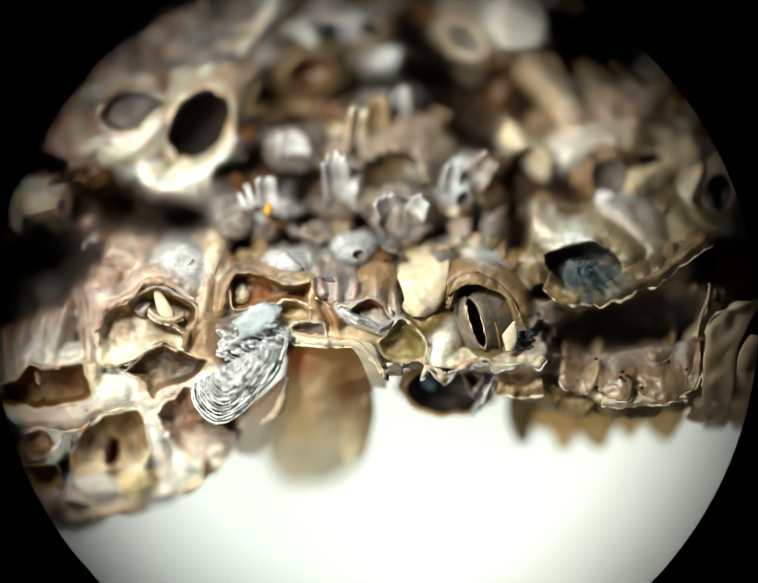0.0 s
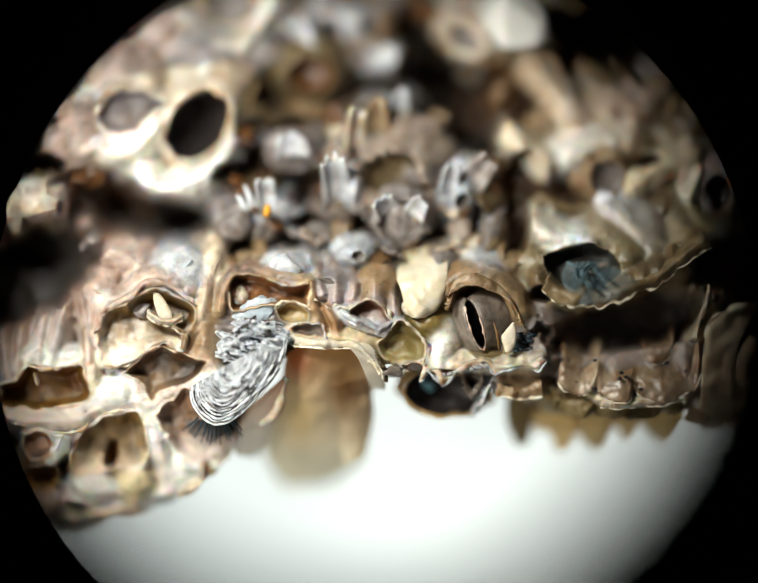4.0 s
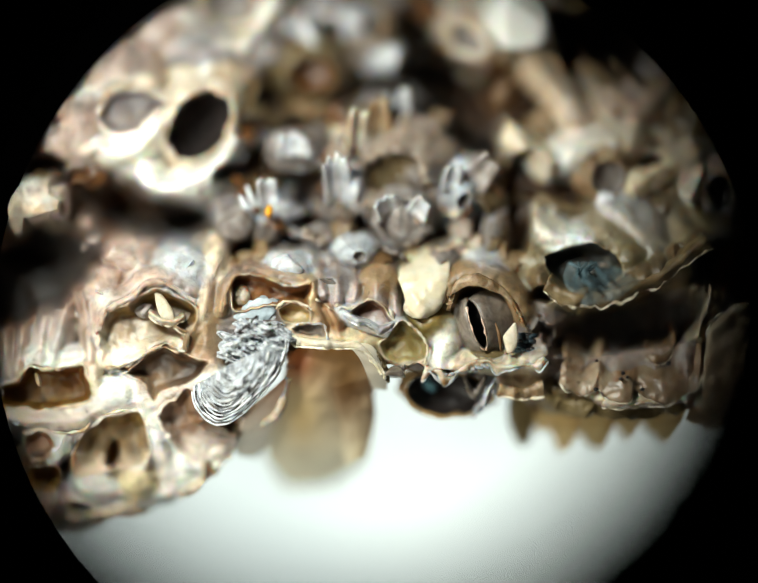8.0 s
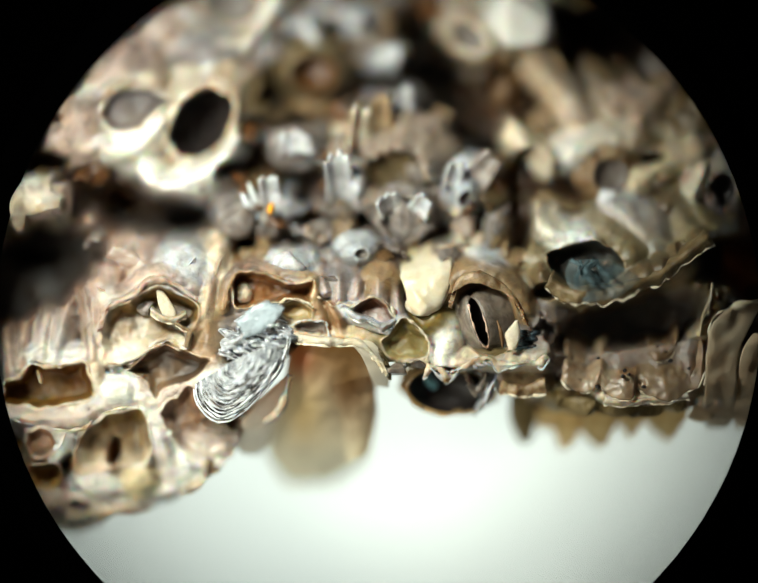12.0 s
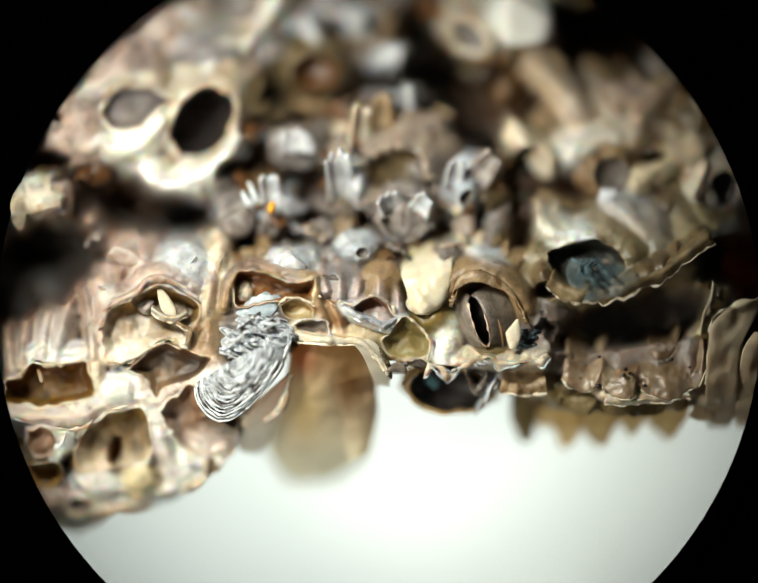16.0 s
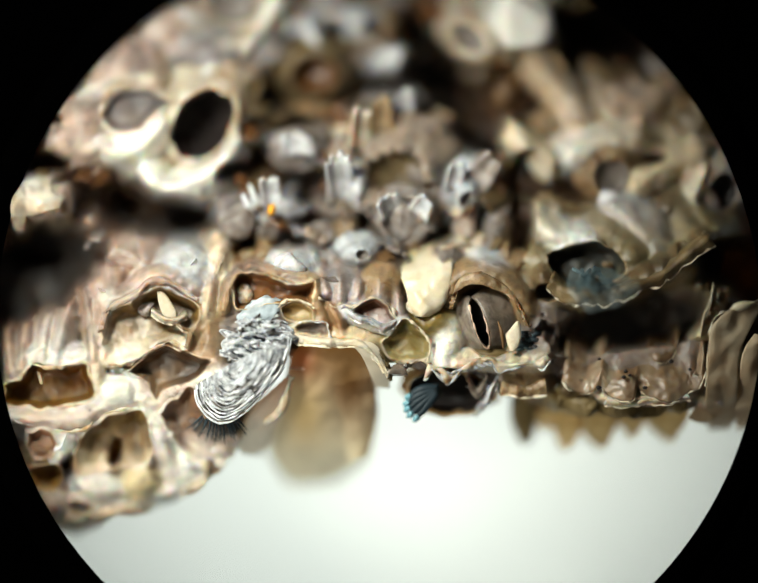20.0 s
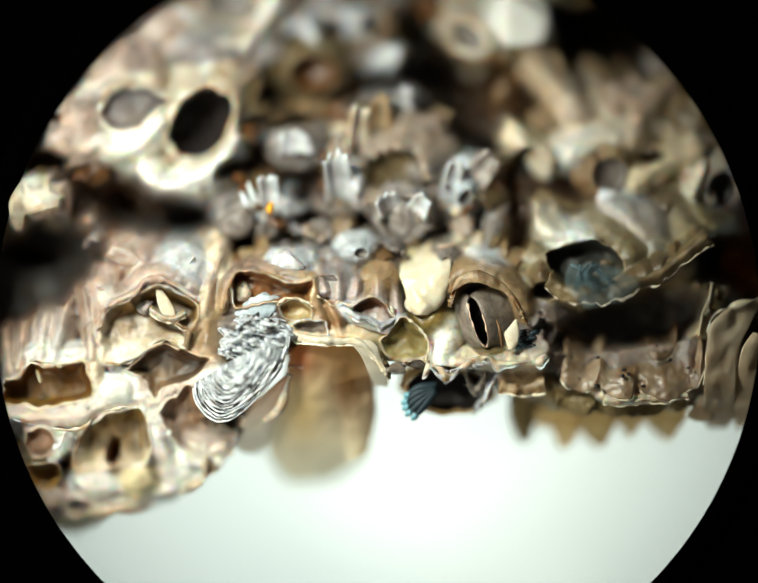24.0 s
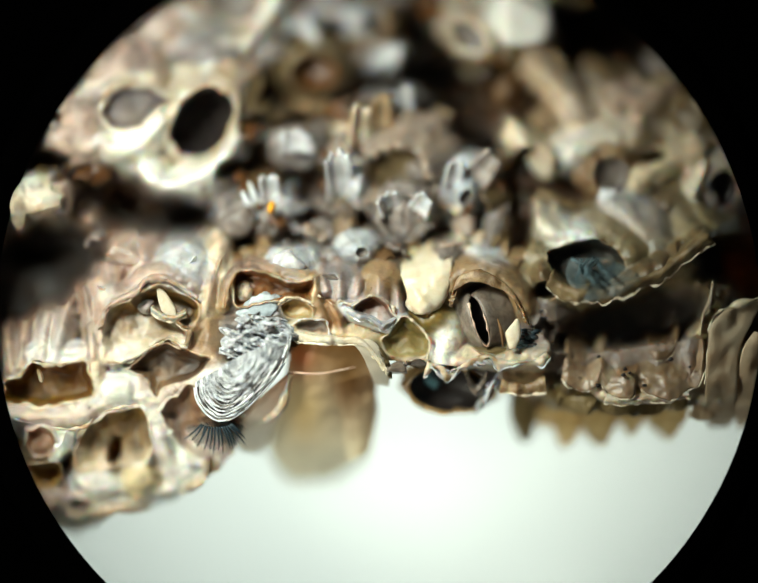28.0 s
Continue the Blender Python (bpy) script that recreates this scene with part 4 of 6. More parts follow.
# ---- upper right mass ----
def upper_right():
    acorn(at(972, 78, 24), 52, 96, 110, 120, 14, 0.74, 35, ribs=5, amp=0.02, jag=0.02, wall=CREAM, lining=SMOKE, deep=0.16, thick=0.5, label="tall cream barnacle standing over a dark gap")
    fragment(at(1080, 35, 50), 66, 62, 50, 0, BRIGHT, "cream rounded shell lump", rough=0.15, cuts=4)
    heap(((1150, 170, 70, 60, 60, 30, TAN), (1215, 260, 80, 60, 50, -20, CREAM), (1090, 290, 40, 90, 60, -30, CREAM), (1260, 170, 60, 50, 46, 20, UMBER),
          (1300, 280, 80, 40, 40, 0, CREAM), (1350, 200, 70, 60, 50, 0, TAN), (1180, 330, 50, 40, 40, 0, WHITE), (1340, 360, 70, 50, 40, -20, CREAM)), 20)
    for points, w, near, far in (([(1036, 250), (1076, 290), (1130, 340)], 34, (0.70, 0.62, 0.48), (0.66, 0.60, 0.46)), ([(1110, 140), (1160, 180), (1200, 240)], 38, (0.46, 0.36, 0.26), (0.62, 0.52, 0.42)),
                                 ([(1190, 320), (1240, 290), (1310, 284)], 38, (0.72, 0.70, 0.64), (0.70, 0.60, 0.48)), ([(1280, 210), (1340, 210), (1390, 180)], 40, (0.42, 0.33, 0.27), (0.46, 0.36, 0.28)),
                                 ([(1320, 380), (1380, 340), (1450, 320)], 32, (0.66, 0.58, 0.42), (0.60, 0.50, 0.38)), ([(1440, 400), (1462, 350)], 20, (0.78, 0.74, 0.62), (0.7, 0.62, 0.5)),
                                 ([(1090, 440), (1140, 480), (1200, 500)], 34, (0.55, 0.50, 0.40), (0.86, 0.87, 0.86)), ([(1270, 430), (1310, 460), (1340, 490)], 30, (0.56, 0.53, 0.52), (0.42, 0.36, 0.28))):
        crest([tuple(at(x, y, 62)) for x, y in points], w, 40, near, far)
    heap(((1440, 350, 30, 70, 40, 25, CREAM), (1290, 430, 60, 46, 36, 10, WHITE), (1390, 430, 60, 40, 36, 0, UMBER), (1055, 180, 36, 60, 30, 0, BROWN),
          (1440, 260, 50, 60, 40, 0, UMBER), (1170, 425, 70, 36, 36, 10, UMBER), (1480, 420, 44, 40, 30, 0, PINK), (1130, 250, 50, 40, 30, 0, TAN)), 20)
    acorn(at(1268, 365, 44), 40, 70, 40, 60, 15, 1, 0, ribs=9, wall=TAN, lining=SMOKE, deep=0.5, label="tan barnacle with a grey silted mouth")
    acorn(at(1500, 395, 30), 34, 66, 40, 20, 25, 1.2, 0, ribs=9, wall=PINK, lining=DARK, deep=0.8, label="pinkish barnacle with a dark mouth")
    olive, drab, grey = (0.19, 0.155, 0.09), (0.29, 0.24, 0.165), (0.32, 0.30, 0.28)
    for line, w, near, far in (([(1090, 470, -60), (1110, 540, -16), (1150, 596, 16)], 40, olive, drab), ([(1220, 440, -70), (1260, 480, -20), (1300, 540, 8)], 46, drab, olive), ([(1310, 430, -70), (1350, 480, -26), (1370, 540, 4)], 44, grey, olive),
                               ([(1400, 420, -80), (1420, 470, -30), (1430, 520, 0)], 40, drab, olive), ([(1150, 606, 18), (1230, 616, 24), (1310, 594, 22), (1400, 556, 18)], 24, olive, drab), ([(1450, 440, -60), (1476, 480, -6)], 30, olive, olive)):
        crest(line, w, 36, near, far)
    # near-black floor tints paint this mouth's shade
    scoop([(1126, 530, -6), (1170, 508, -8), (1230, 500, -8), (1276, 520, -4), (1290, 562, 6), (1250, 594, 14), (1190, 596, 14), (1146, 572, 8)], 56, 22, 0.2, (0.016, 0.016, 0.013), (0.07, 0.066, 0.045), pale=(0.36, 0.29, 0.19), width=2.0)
    # a glossy highlight painted as the fold's bluish white end
    crest([(1096, 470, -40), (1140, 486, -16), (1206, 494, -12)], 24, 30, (0.66, 0.60, 0.46), (0.80, 0.84, 0.87))
    fragment((1256, 545, -30), 15, 10, 10, 30, TAN, "small dull cream tooth in a dark mouth", rough=0.4, cuts=6)
    shelf([(1130, 600, 30), (1165, 618, 38), (1205, 628, 42), (1260, 624, 40), (1320, 606, 38), (1390, 572, 34), (1480, 506, 24)], 34, -4, 5, 6, 10, UMBER, "dull brown shell plate with a thin pale edge", edge=(RIM, 2.4), ragged=14, rough=5)


# ---- left: a folded curtain of pinkish shell, open brown cells below it ----
def left_side():
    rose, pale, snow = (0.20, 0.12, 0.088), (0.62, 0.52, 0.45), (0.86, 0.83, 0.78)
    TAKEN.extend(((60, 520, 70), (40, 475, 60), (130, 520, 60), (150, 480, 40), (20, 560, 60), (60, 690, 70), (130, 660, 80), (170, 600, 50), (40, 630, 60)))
    # folds of the curtain, from their sunken upper ends to the torn lower edge; tints paint shade above, light below
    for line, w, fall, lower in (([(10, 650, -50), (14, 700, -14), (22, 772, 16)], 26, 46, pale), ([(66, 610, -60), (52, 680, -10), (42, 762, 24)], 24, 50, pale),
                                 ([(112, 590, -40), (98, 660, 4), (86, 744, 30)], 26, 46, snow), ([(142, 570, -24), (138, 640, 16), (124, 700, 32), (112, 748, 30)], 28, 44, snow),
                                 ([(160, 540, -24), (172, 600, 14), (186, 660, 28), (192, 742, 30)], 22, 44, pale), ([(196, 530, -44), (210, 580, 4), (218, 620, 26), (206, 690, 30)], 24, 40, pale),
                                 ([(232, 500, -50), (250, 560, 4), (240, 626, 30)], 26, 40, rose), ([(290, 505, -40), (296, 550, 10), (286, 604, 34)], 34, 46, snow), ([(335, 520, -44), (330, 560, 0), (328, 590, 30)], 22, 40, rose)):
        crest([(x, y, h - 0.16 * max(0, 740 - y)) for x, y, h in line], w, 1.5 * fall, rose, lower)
    # white patches paint the highlights on the wet lower folds
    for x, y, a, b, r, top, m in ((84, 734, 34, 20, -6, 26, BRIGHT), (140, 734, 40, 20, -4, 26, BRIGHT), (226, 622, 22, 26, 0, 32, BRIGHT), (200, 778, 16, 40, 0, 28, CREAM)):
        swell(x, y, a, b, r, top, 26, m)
    # cells: mud-filled, arched with a white floor, shaded by their tints, two wide ones in the lower corner
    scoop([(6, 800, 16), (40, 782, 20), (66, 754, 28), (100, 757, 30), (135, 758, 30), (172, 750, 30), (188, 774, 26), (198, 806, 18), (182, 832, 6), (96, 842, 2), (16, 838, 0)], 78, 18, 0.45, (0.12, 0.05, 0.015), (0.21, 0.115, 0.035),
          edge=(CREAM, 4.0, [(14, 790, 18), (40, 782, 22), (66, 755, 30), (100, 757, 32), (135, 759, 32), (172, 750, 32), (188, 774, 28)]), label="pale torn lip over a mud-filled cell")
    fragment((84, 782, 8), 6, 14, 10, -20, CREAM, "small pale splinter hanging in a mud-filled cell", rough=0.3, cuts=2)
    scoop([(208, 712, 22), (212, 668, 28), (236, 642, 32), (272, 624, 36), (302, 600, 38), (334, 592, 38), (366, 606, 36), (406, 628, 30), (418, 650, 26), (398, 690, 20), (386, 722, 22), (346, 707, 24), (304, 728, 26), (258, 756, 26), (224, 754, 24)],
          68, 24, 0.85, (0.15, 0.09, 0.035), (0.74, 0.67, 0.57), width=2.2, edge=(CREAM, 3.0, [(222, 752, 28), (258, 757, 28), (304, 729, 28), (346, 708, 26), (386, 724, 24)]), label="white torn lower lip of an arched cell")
    # painted highlight on the floor of the arched cell
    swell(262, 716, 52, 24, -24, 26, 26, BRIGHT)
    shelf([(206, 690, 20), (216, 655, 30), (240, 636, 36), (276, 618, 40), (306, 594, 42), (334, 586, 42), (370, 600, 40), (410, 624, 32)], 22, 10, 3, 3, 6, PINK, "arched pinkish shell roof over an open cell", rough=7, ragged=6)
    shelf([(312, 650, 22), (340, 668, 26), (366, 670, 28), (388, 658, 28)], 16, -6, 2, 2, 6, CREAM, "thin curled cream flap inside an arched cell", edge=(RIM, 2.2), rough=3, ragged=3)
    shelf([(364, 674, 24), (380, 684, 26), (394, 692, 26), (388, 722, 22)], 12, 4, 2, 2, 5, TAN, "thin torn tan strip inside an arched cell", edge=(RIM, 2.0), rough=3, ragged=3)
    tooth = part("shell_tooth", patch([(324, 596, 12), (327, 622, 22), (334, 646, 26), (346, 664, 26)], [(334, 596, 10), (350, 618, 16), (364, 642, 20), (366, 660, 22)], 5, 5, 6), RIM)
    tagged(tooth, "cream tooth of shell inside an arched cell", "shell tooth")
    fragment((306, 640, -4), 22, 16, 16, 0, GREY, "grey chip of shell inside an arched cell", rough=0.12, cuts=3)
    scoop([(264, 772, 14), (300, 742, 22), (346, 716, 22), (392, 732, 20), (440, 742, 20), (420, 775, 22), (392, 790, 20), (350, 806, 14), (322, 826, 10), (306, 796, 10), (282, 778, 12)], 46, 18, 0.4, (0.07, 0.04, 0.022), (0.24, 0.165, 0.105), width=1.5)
    # the BRIGHT patch here paints a glossy highlight
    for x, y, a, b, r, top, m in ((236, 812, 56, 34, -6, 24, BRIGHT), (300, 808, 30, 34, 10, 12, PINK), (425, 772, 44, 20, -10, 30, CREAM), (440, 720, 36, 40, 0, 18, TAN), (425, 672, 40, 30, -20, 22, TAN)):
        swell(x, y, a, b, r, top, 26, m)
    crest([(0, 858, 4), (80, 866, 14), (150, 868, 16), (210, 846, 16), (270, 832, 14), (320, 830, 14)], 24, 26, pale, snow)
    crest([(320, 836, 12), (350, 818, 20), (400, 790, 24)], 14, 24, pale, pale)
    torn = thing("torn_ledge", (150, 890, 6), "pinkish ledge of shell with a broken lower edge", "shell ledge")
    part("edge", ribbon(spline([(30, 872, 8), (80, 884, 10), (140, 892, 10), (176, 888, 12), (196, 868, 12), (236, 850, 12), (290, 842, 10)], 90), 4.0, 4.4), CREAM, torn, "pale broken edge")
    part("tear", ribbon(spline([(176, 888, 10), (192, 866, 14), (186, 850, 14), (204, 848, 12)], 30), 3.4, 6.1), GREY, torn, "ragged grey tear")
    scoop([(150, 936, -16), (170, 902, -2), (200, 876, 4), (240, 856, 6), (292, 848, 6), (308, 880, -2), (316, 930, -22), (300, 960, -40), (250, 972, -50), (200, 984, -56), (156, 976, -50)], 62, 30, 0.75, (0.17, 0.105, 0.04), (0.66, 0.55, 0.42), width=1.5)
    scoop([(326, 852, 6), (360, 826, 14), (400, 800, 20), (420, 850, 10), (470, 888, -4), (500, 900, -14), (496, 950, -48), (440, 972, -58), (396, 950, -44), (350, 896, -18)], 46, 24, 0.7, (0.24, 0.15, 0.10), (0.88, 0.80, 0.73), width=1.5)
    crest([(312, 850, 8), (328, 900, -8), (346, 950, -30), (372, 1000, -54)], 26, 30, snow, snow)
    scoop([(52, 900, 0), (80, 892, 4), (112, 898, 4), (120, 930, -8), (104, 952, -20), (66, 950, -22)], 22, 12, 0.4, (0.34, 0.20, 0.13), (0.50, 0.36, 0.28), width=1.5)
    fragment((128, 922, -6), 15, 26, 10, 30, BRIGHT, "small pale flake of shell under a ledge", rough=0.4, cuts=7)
    scoop([(60, 968, -24), (110, 964, -20), (128, 985, -34), (110, 1020, -56), (70, 1010, -50)], 30, 16, 0.3, (0.28, 0.15, 0.05), (0.40, 0.26, 0.12), width=1.5)
    # white tints put the stage's glow into the lower corner
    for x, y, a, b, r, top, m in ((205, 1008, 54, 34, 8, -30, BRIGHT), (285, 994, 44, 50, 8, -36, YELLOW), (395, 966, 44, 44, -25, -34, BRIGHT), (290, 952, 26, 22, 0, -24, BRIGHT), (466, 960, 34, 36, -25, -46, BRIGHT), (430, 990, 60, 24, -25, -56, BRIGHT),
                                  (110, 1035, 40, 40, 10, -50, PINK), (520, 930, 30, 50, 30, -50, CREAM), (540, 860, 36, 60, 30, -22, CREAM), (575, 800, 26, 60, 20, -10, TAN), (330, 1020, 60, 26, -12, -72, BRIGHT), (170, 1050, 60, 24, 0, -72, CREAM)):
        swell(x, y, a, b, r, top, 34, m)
    crest([(150, 1034, -56), (210, 1046, -66), (290, 1036, -72), (370, 1014, -76)], 16, 30, pale, snow)
    mound(((60, 940, 40, 24, 30, 20, TAN), (150, 1075, 50, 22, 36, 0, CREAM), (240, 1062, 50, 20, 36, -8, CREAM), (430, 1000, 40, 20, 30, -25, CREAM)), 4)


# ---- middle: hollows with torn edges ----
def middle():
    tan, lilac, brown = (0.42, 0.31, 0.20), (0.44, 0.38, 0.37), (0.20, 0.105, 0.05)
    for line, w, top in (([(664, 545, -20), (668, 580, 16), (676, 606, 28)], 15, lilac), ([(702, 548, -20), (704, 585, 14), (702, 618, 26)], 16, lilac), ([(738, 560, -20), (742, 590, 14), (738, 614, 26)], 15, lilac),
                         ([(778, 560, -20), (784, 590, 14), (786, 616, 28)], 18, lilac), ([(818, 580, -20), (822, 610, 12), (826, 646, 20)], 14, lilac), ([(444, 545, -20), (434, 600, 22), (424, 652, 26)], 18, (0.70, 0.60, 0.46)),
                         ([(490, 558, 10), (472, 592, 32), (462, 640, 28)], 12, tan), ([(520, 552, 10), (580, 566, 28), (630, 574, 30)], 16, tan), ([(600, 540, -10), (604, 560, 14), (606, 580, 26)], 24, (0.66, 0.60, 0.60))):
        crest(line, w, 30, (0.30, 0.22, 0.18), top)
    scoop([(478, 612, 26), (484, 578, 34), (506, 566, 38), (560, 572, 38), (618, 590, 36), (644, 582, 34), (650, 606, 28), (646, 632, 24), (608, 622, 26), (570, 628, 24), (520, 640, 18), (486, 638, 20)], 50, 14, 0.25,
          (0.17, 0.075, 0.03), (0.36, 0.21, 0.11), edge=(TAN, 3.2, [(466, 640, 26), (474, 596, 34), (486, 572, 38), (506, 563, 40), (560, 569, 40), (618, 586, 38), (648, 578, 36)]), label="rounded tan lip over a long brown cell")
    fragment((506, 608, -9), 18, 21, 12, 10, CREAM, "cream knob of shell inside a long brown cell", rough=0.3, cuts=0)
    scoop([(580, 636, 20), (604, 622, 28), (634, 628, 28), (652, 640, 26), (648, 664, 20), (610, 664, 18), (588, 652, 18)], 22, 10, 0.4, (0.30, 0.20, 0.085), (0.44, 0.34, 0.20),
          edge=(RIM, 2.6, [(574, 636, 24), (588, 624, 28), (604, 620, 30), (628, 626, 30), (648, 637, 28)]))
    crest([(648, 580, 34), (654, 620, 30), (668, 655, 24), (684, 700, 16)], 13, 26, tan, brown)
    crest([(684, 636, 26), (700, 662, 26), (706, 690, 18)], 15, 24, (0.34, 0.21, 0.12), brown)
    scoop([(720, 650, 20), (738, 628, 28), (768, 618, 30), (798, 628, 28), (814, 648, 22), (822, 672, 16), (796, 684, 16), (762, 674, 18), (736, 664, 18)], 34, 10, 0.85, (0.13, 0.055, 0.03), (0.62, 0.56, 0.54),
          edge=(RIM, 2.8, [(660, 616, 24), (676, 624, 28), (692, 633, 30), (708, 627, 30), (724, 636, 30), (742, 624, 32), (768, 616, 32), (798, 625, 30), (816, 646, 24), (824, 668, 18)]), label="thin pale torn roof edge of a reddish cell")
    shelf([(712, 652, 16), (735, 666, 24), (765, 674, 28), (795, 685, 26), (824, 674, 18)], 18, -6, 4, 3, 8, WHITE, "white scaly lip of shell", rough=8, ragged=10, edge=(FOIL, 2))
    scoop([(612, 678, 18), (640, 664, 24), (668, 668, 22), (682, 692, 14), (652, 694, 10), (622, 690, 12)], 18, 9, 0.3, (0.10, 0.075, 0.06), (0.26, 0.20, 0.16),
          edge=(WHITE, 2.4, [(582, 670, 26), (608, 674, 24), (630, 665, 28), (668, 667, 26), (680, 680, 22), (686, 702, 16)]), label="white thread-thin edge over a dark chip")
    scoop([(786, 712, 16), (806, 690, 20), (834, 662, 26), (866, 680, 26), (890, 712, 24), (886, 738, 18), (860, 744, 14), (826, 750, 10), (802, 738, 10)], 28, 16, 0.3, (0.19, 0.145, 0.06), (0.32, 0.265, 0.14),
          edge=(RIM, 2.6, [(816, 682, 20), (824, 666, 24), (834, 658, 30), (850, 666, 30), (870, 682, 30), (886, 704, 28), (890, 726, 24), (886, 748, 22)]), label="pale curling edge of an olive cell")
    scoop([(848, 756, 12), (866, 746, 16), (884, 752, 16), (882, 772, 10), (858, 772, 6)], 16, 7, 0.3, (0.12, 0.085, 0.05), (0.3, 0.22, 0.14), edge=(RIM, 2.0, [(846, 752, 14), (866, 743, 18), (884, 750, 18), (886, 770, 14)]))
    # white boss beside the slit
    swell(898, 664, 50, 38, 0, 14, 34, OLIVE)
    TAKEN.append((898, 664, 60))
    TAKEN.append((920, 735, 50))
    flake = thing("white_lip", (922, 780, 20), "ragged bright white lip of shell beside a slit", "shell lip")
    crest([(936, 680, 0), (924, 714, 20), (918, 752, 32), (924, 790, 30)], 28, 26, (0.88, 0.86, 0.78), (0.90, 0.89, 0.86))
    crest([(945, 750, 30), (1000, 756, 28), (1060, 752, 26), (1122, 758, 22)], 12, 22, (0.70, 0.62, 0.48), (0.5, 0.42, 0.32))
    part("lower_edge", ribbon(spline([(894, 764, 30), (912, 784, 32), (928, 794, 34), (946, 774, 34)], 20), 4.0, 1.7), WHITE, flake)
    shelf([(604, 700, 12), (640, 712, 20), (690, 718, 28), (740, 716, 30), (775, 742, 28), (802, 780, 16)], 24, 8, 5, 4, 6, RIM, "cream arched shell ledge over a brown body", edge=(YELLOW, 2.2), rough=6, ragged=9)
    drape = part("cream_drape", patch([(716, 704, 20), (738, 724, 24), (752, 744, 14), (766, 776, -10), (776, 800, -40)], [(752, 700, 22), (780, 716, 26), (796, 746, 18), (806, 778, -10), (806, 804, -40)], 6, 0, 3), HORN)
    tagged(drape, "smooth cream drape of shell hanging from a ledge", "shell drape")
    tint_by_place(drape, lambda x, y: np.ones((len(x), 3)) * np.array((0.95, 0.90, 0.78)))
    skin_fold = part("pink_membrane", patch([(596, 776, -14), (530, 836, -24), (500, 880, -44), (484, 912, -64), (500, 940, -90)], [(606, 790, -20), (590, 850, -40), (568, 886, -70), (556, 920, -100), (536, 944, -120)], 12, 0, 8), HORN)
    tagged(skin_fold, "pinkish translucent membrane beside an amber sac", "membrane")
    tint_by_place(skin_fold, lambda x, y: np.array((0.80, 0.50, 0.34)) + np.clip((y[:, None] - 780) / 120, 0, 1) * np.array((0.20, 0.42, 0.46)))
    shelf([(776, 720, 16), (792, 742, 20), (804, 765, 16), (806, 790, 6)], 14, 4, 2, 3, 6, OLIVE, "thin curled strip of shell", edge=(RIM, 2))
    heap(((830, 768, 34, 24, 24, 0, SLATE), (842, 756, 9, 12, 14, 0, GREY), (868, 752, 18, 18, 16, 0, SMOKE)), 14)
    # ragged white edge below the shut barnacle
    shelf([(876, 768, 18), (905, 776, 26), (930, 790, 32), (962, 768, 30), (1000, 758, 30), (1060, 764, 28), (1110, 762, 26), (1140, 748, 18)], 26, 16, 9, 5, 5, CREAM, "ragged white shell edge below a barnacle", edge=(WHITE, 2.2), ragged=20, rough=5)
    for k in range(7):
        x = 925 + 14 * k
        ob = part("edge_flake", blob((x, 772 - 3 * k, 32), 12, 4, 5, -30 + 8 * k, 0.4, 0.5, (12, 8), 4), WHITE)
        tagged(ob, "small white flake on a ragged shell edge", "shell flake", "flakes on the ragged edge")
    swell(1128, 680, 56, 70, 10, 4, 40, SMOKE)
    fragment((1110, 736, 4), 40, 16, 20, -8, GREY, "pale grey scale of shell", rough=0.2)
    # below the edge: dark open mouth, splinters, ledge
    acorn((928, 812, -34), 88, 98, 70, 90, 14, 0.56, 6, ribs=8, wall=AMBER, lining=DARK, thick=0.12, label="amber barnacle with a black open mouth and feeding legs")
    shelf([(968, 800, -10), (985, 826, -10), (1000, 812, -10), (1010, 790, -10)], 40, 10, 2, 4, 9, SLATE, "dark plate of shell inside an open mouth")
    shelf([(984, 864, -50), (996, 850, -34), (1012, 826, -20), (1032, 790, -16)], 26, 10, 2, 5, 12, WHITE, "white splinter of shell below the ragged edge", rough=10, ragged=12)
    shelf([(1036, 816, -10), (1080, 822, -6), (1132, 814, -10)], 44, 20, 3, 4, 10, TAN, "tan shell ledge with a pale edge", edge=(RIM, 3), rough=3, ragged=4)
    sac = thing("amber_sac", (660, 850, -170), "large amber brown translucent sac under an arched ledge", "sac")

    def sac_tint(x, y):
        # ledge's shade and the glow from below are painted in; blotches are its own
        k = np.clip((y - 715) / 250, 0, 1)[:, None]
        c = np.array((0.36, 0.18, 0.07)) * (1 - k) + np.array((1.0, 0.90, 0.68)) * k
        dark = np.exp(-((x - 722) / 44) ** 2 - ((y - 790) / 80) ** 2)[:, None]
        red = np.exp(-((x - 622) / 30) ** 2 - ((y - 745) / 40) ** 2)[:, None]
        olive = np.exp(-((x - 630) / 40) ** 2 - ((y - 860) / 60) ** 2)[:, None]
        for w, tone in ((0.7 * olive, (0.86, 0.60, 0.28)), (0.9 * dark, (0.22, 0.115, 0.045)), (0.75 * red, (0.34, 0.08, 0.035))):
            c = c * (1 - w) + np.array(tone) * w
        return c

    tint_by_place(part("body", patch([(606, 688, -36), (590, 790, -70), (566, 870, -130), (556, 940, -200), (596, 1006, -300)], [(784, 706, -36), (780, 810, -80), (772, 880, -140), (756, 950, -210), (690, 1000, -300)], 40, 0, 9, 50, 44), HORN, sac), sac_tint)
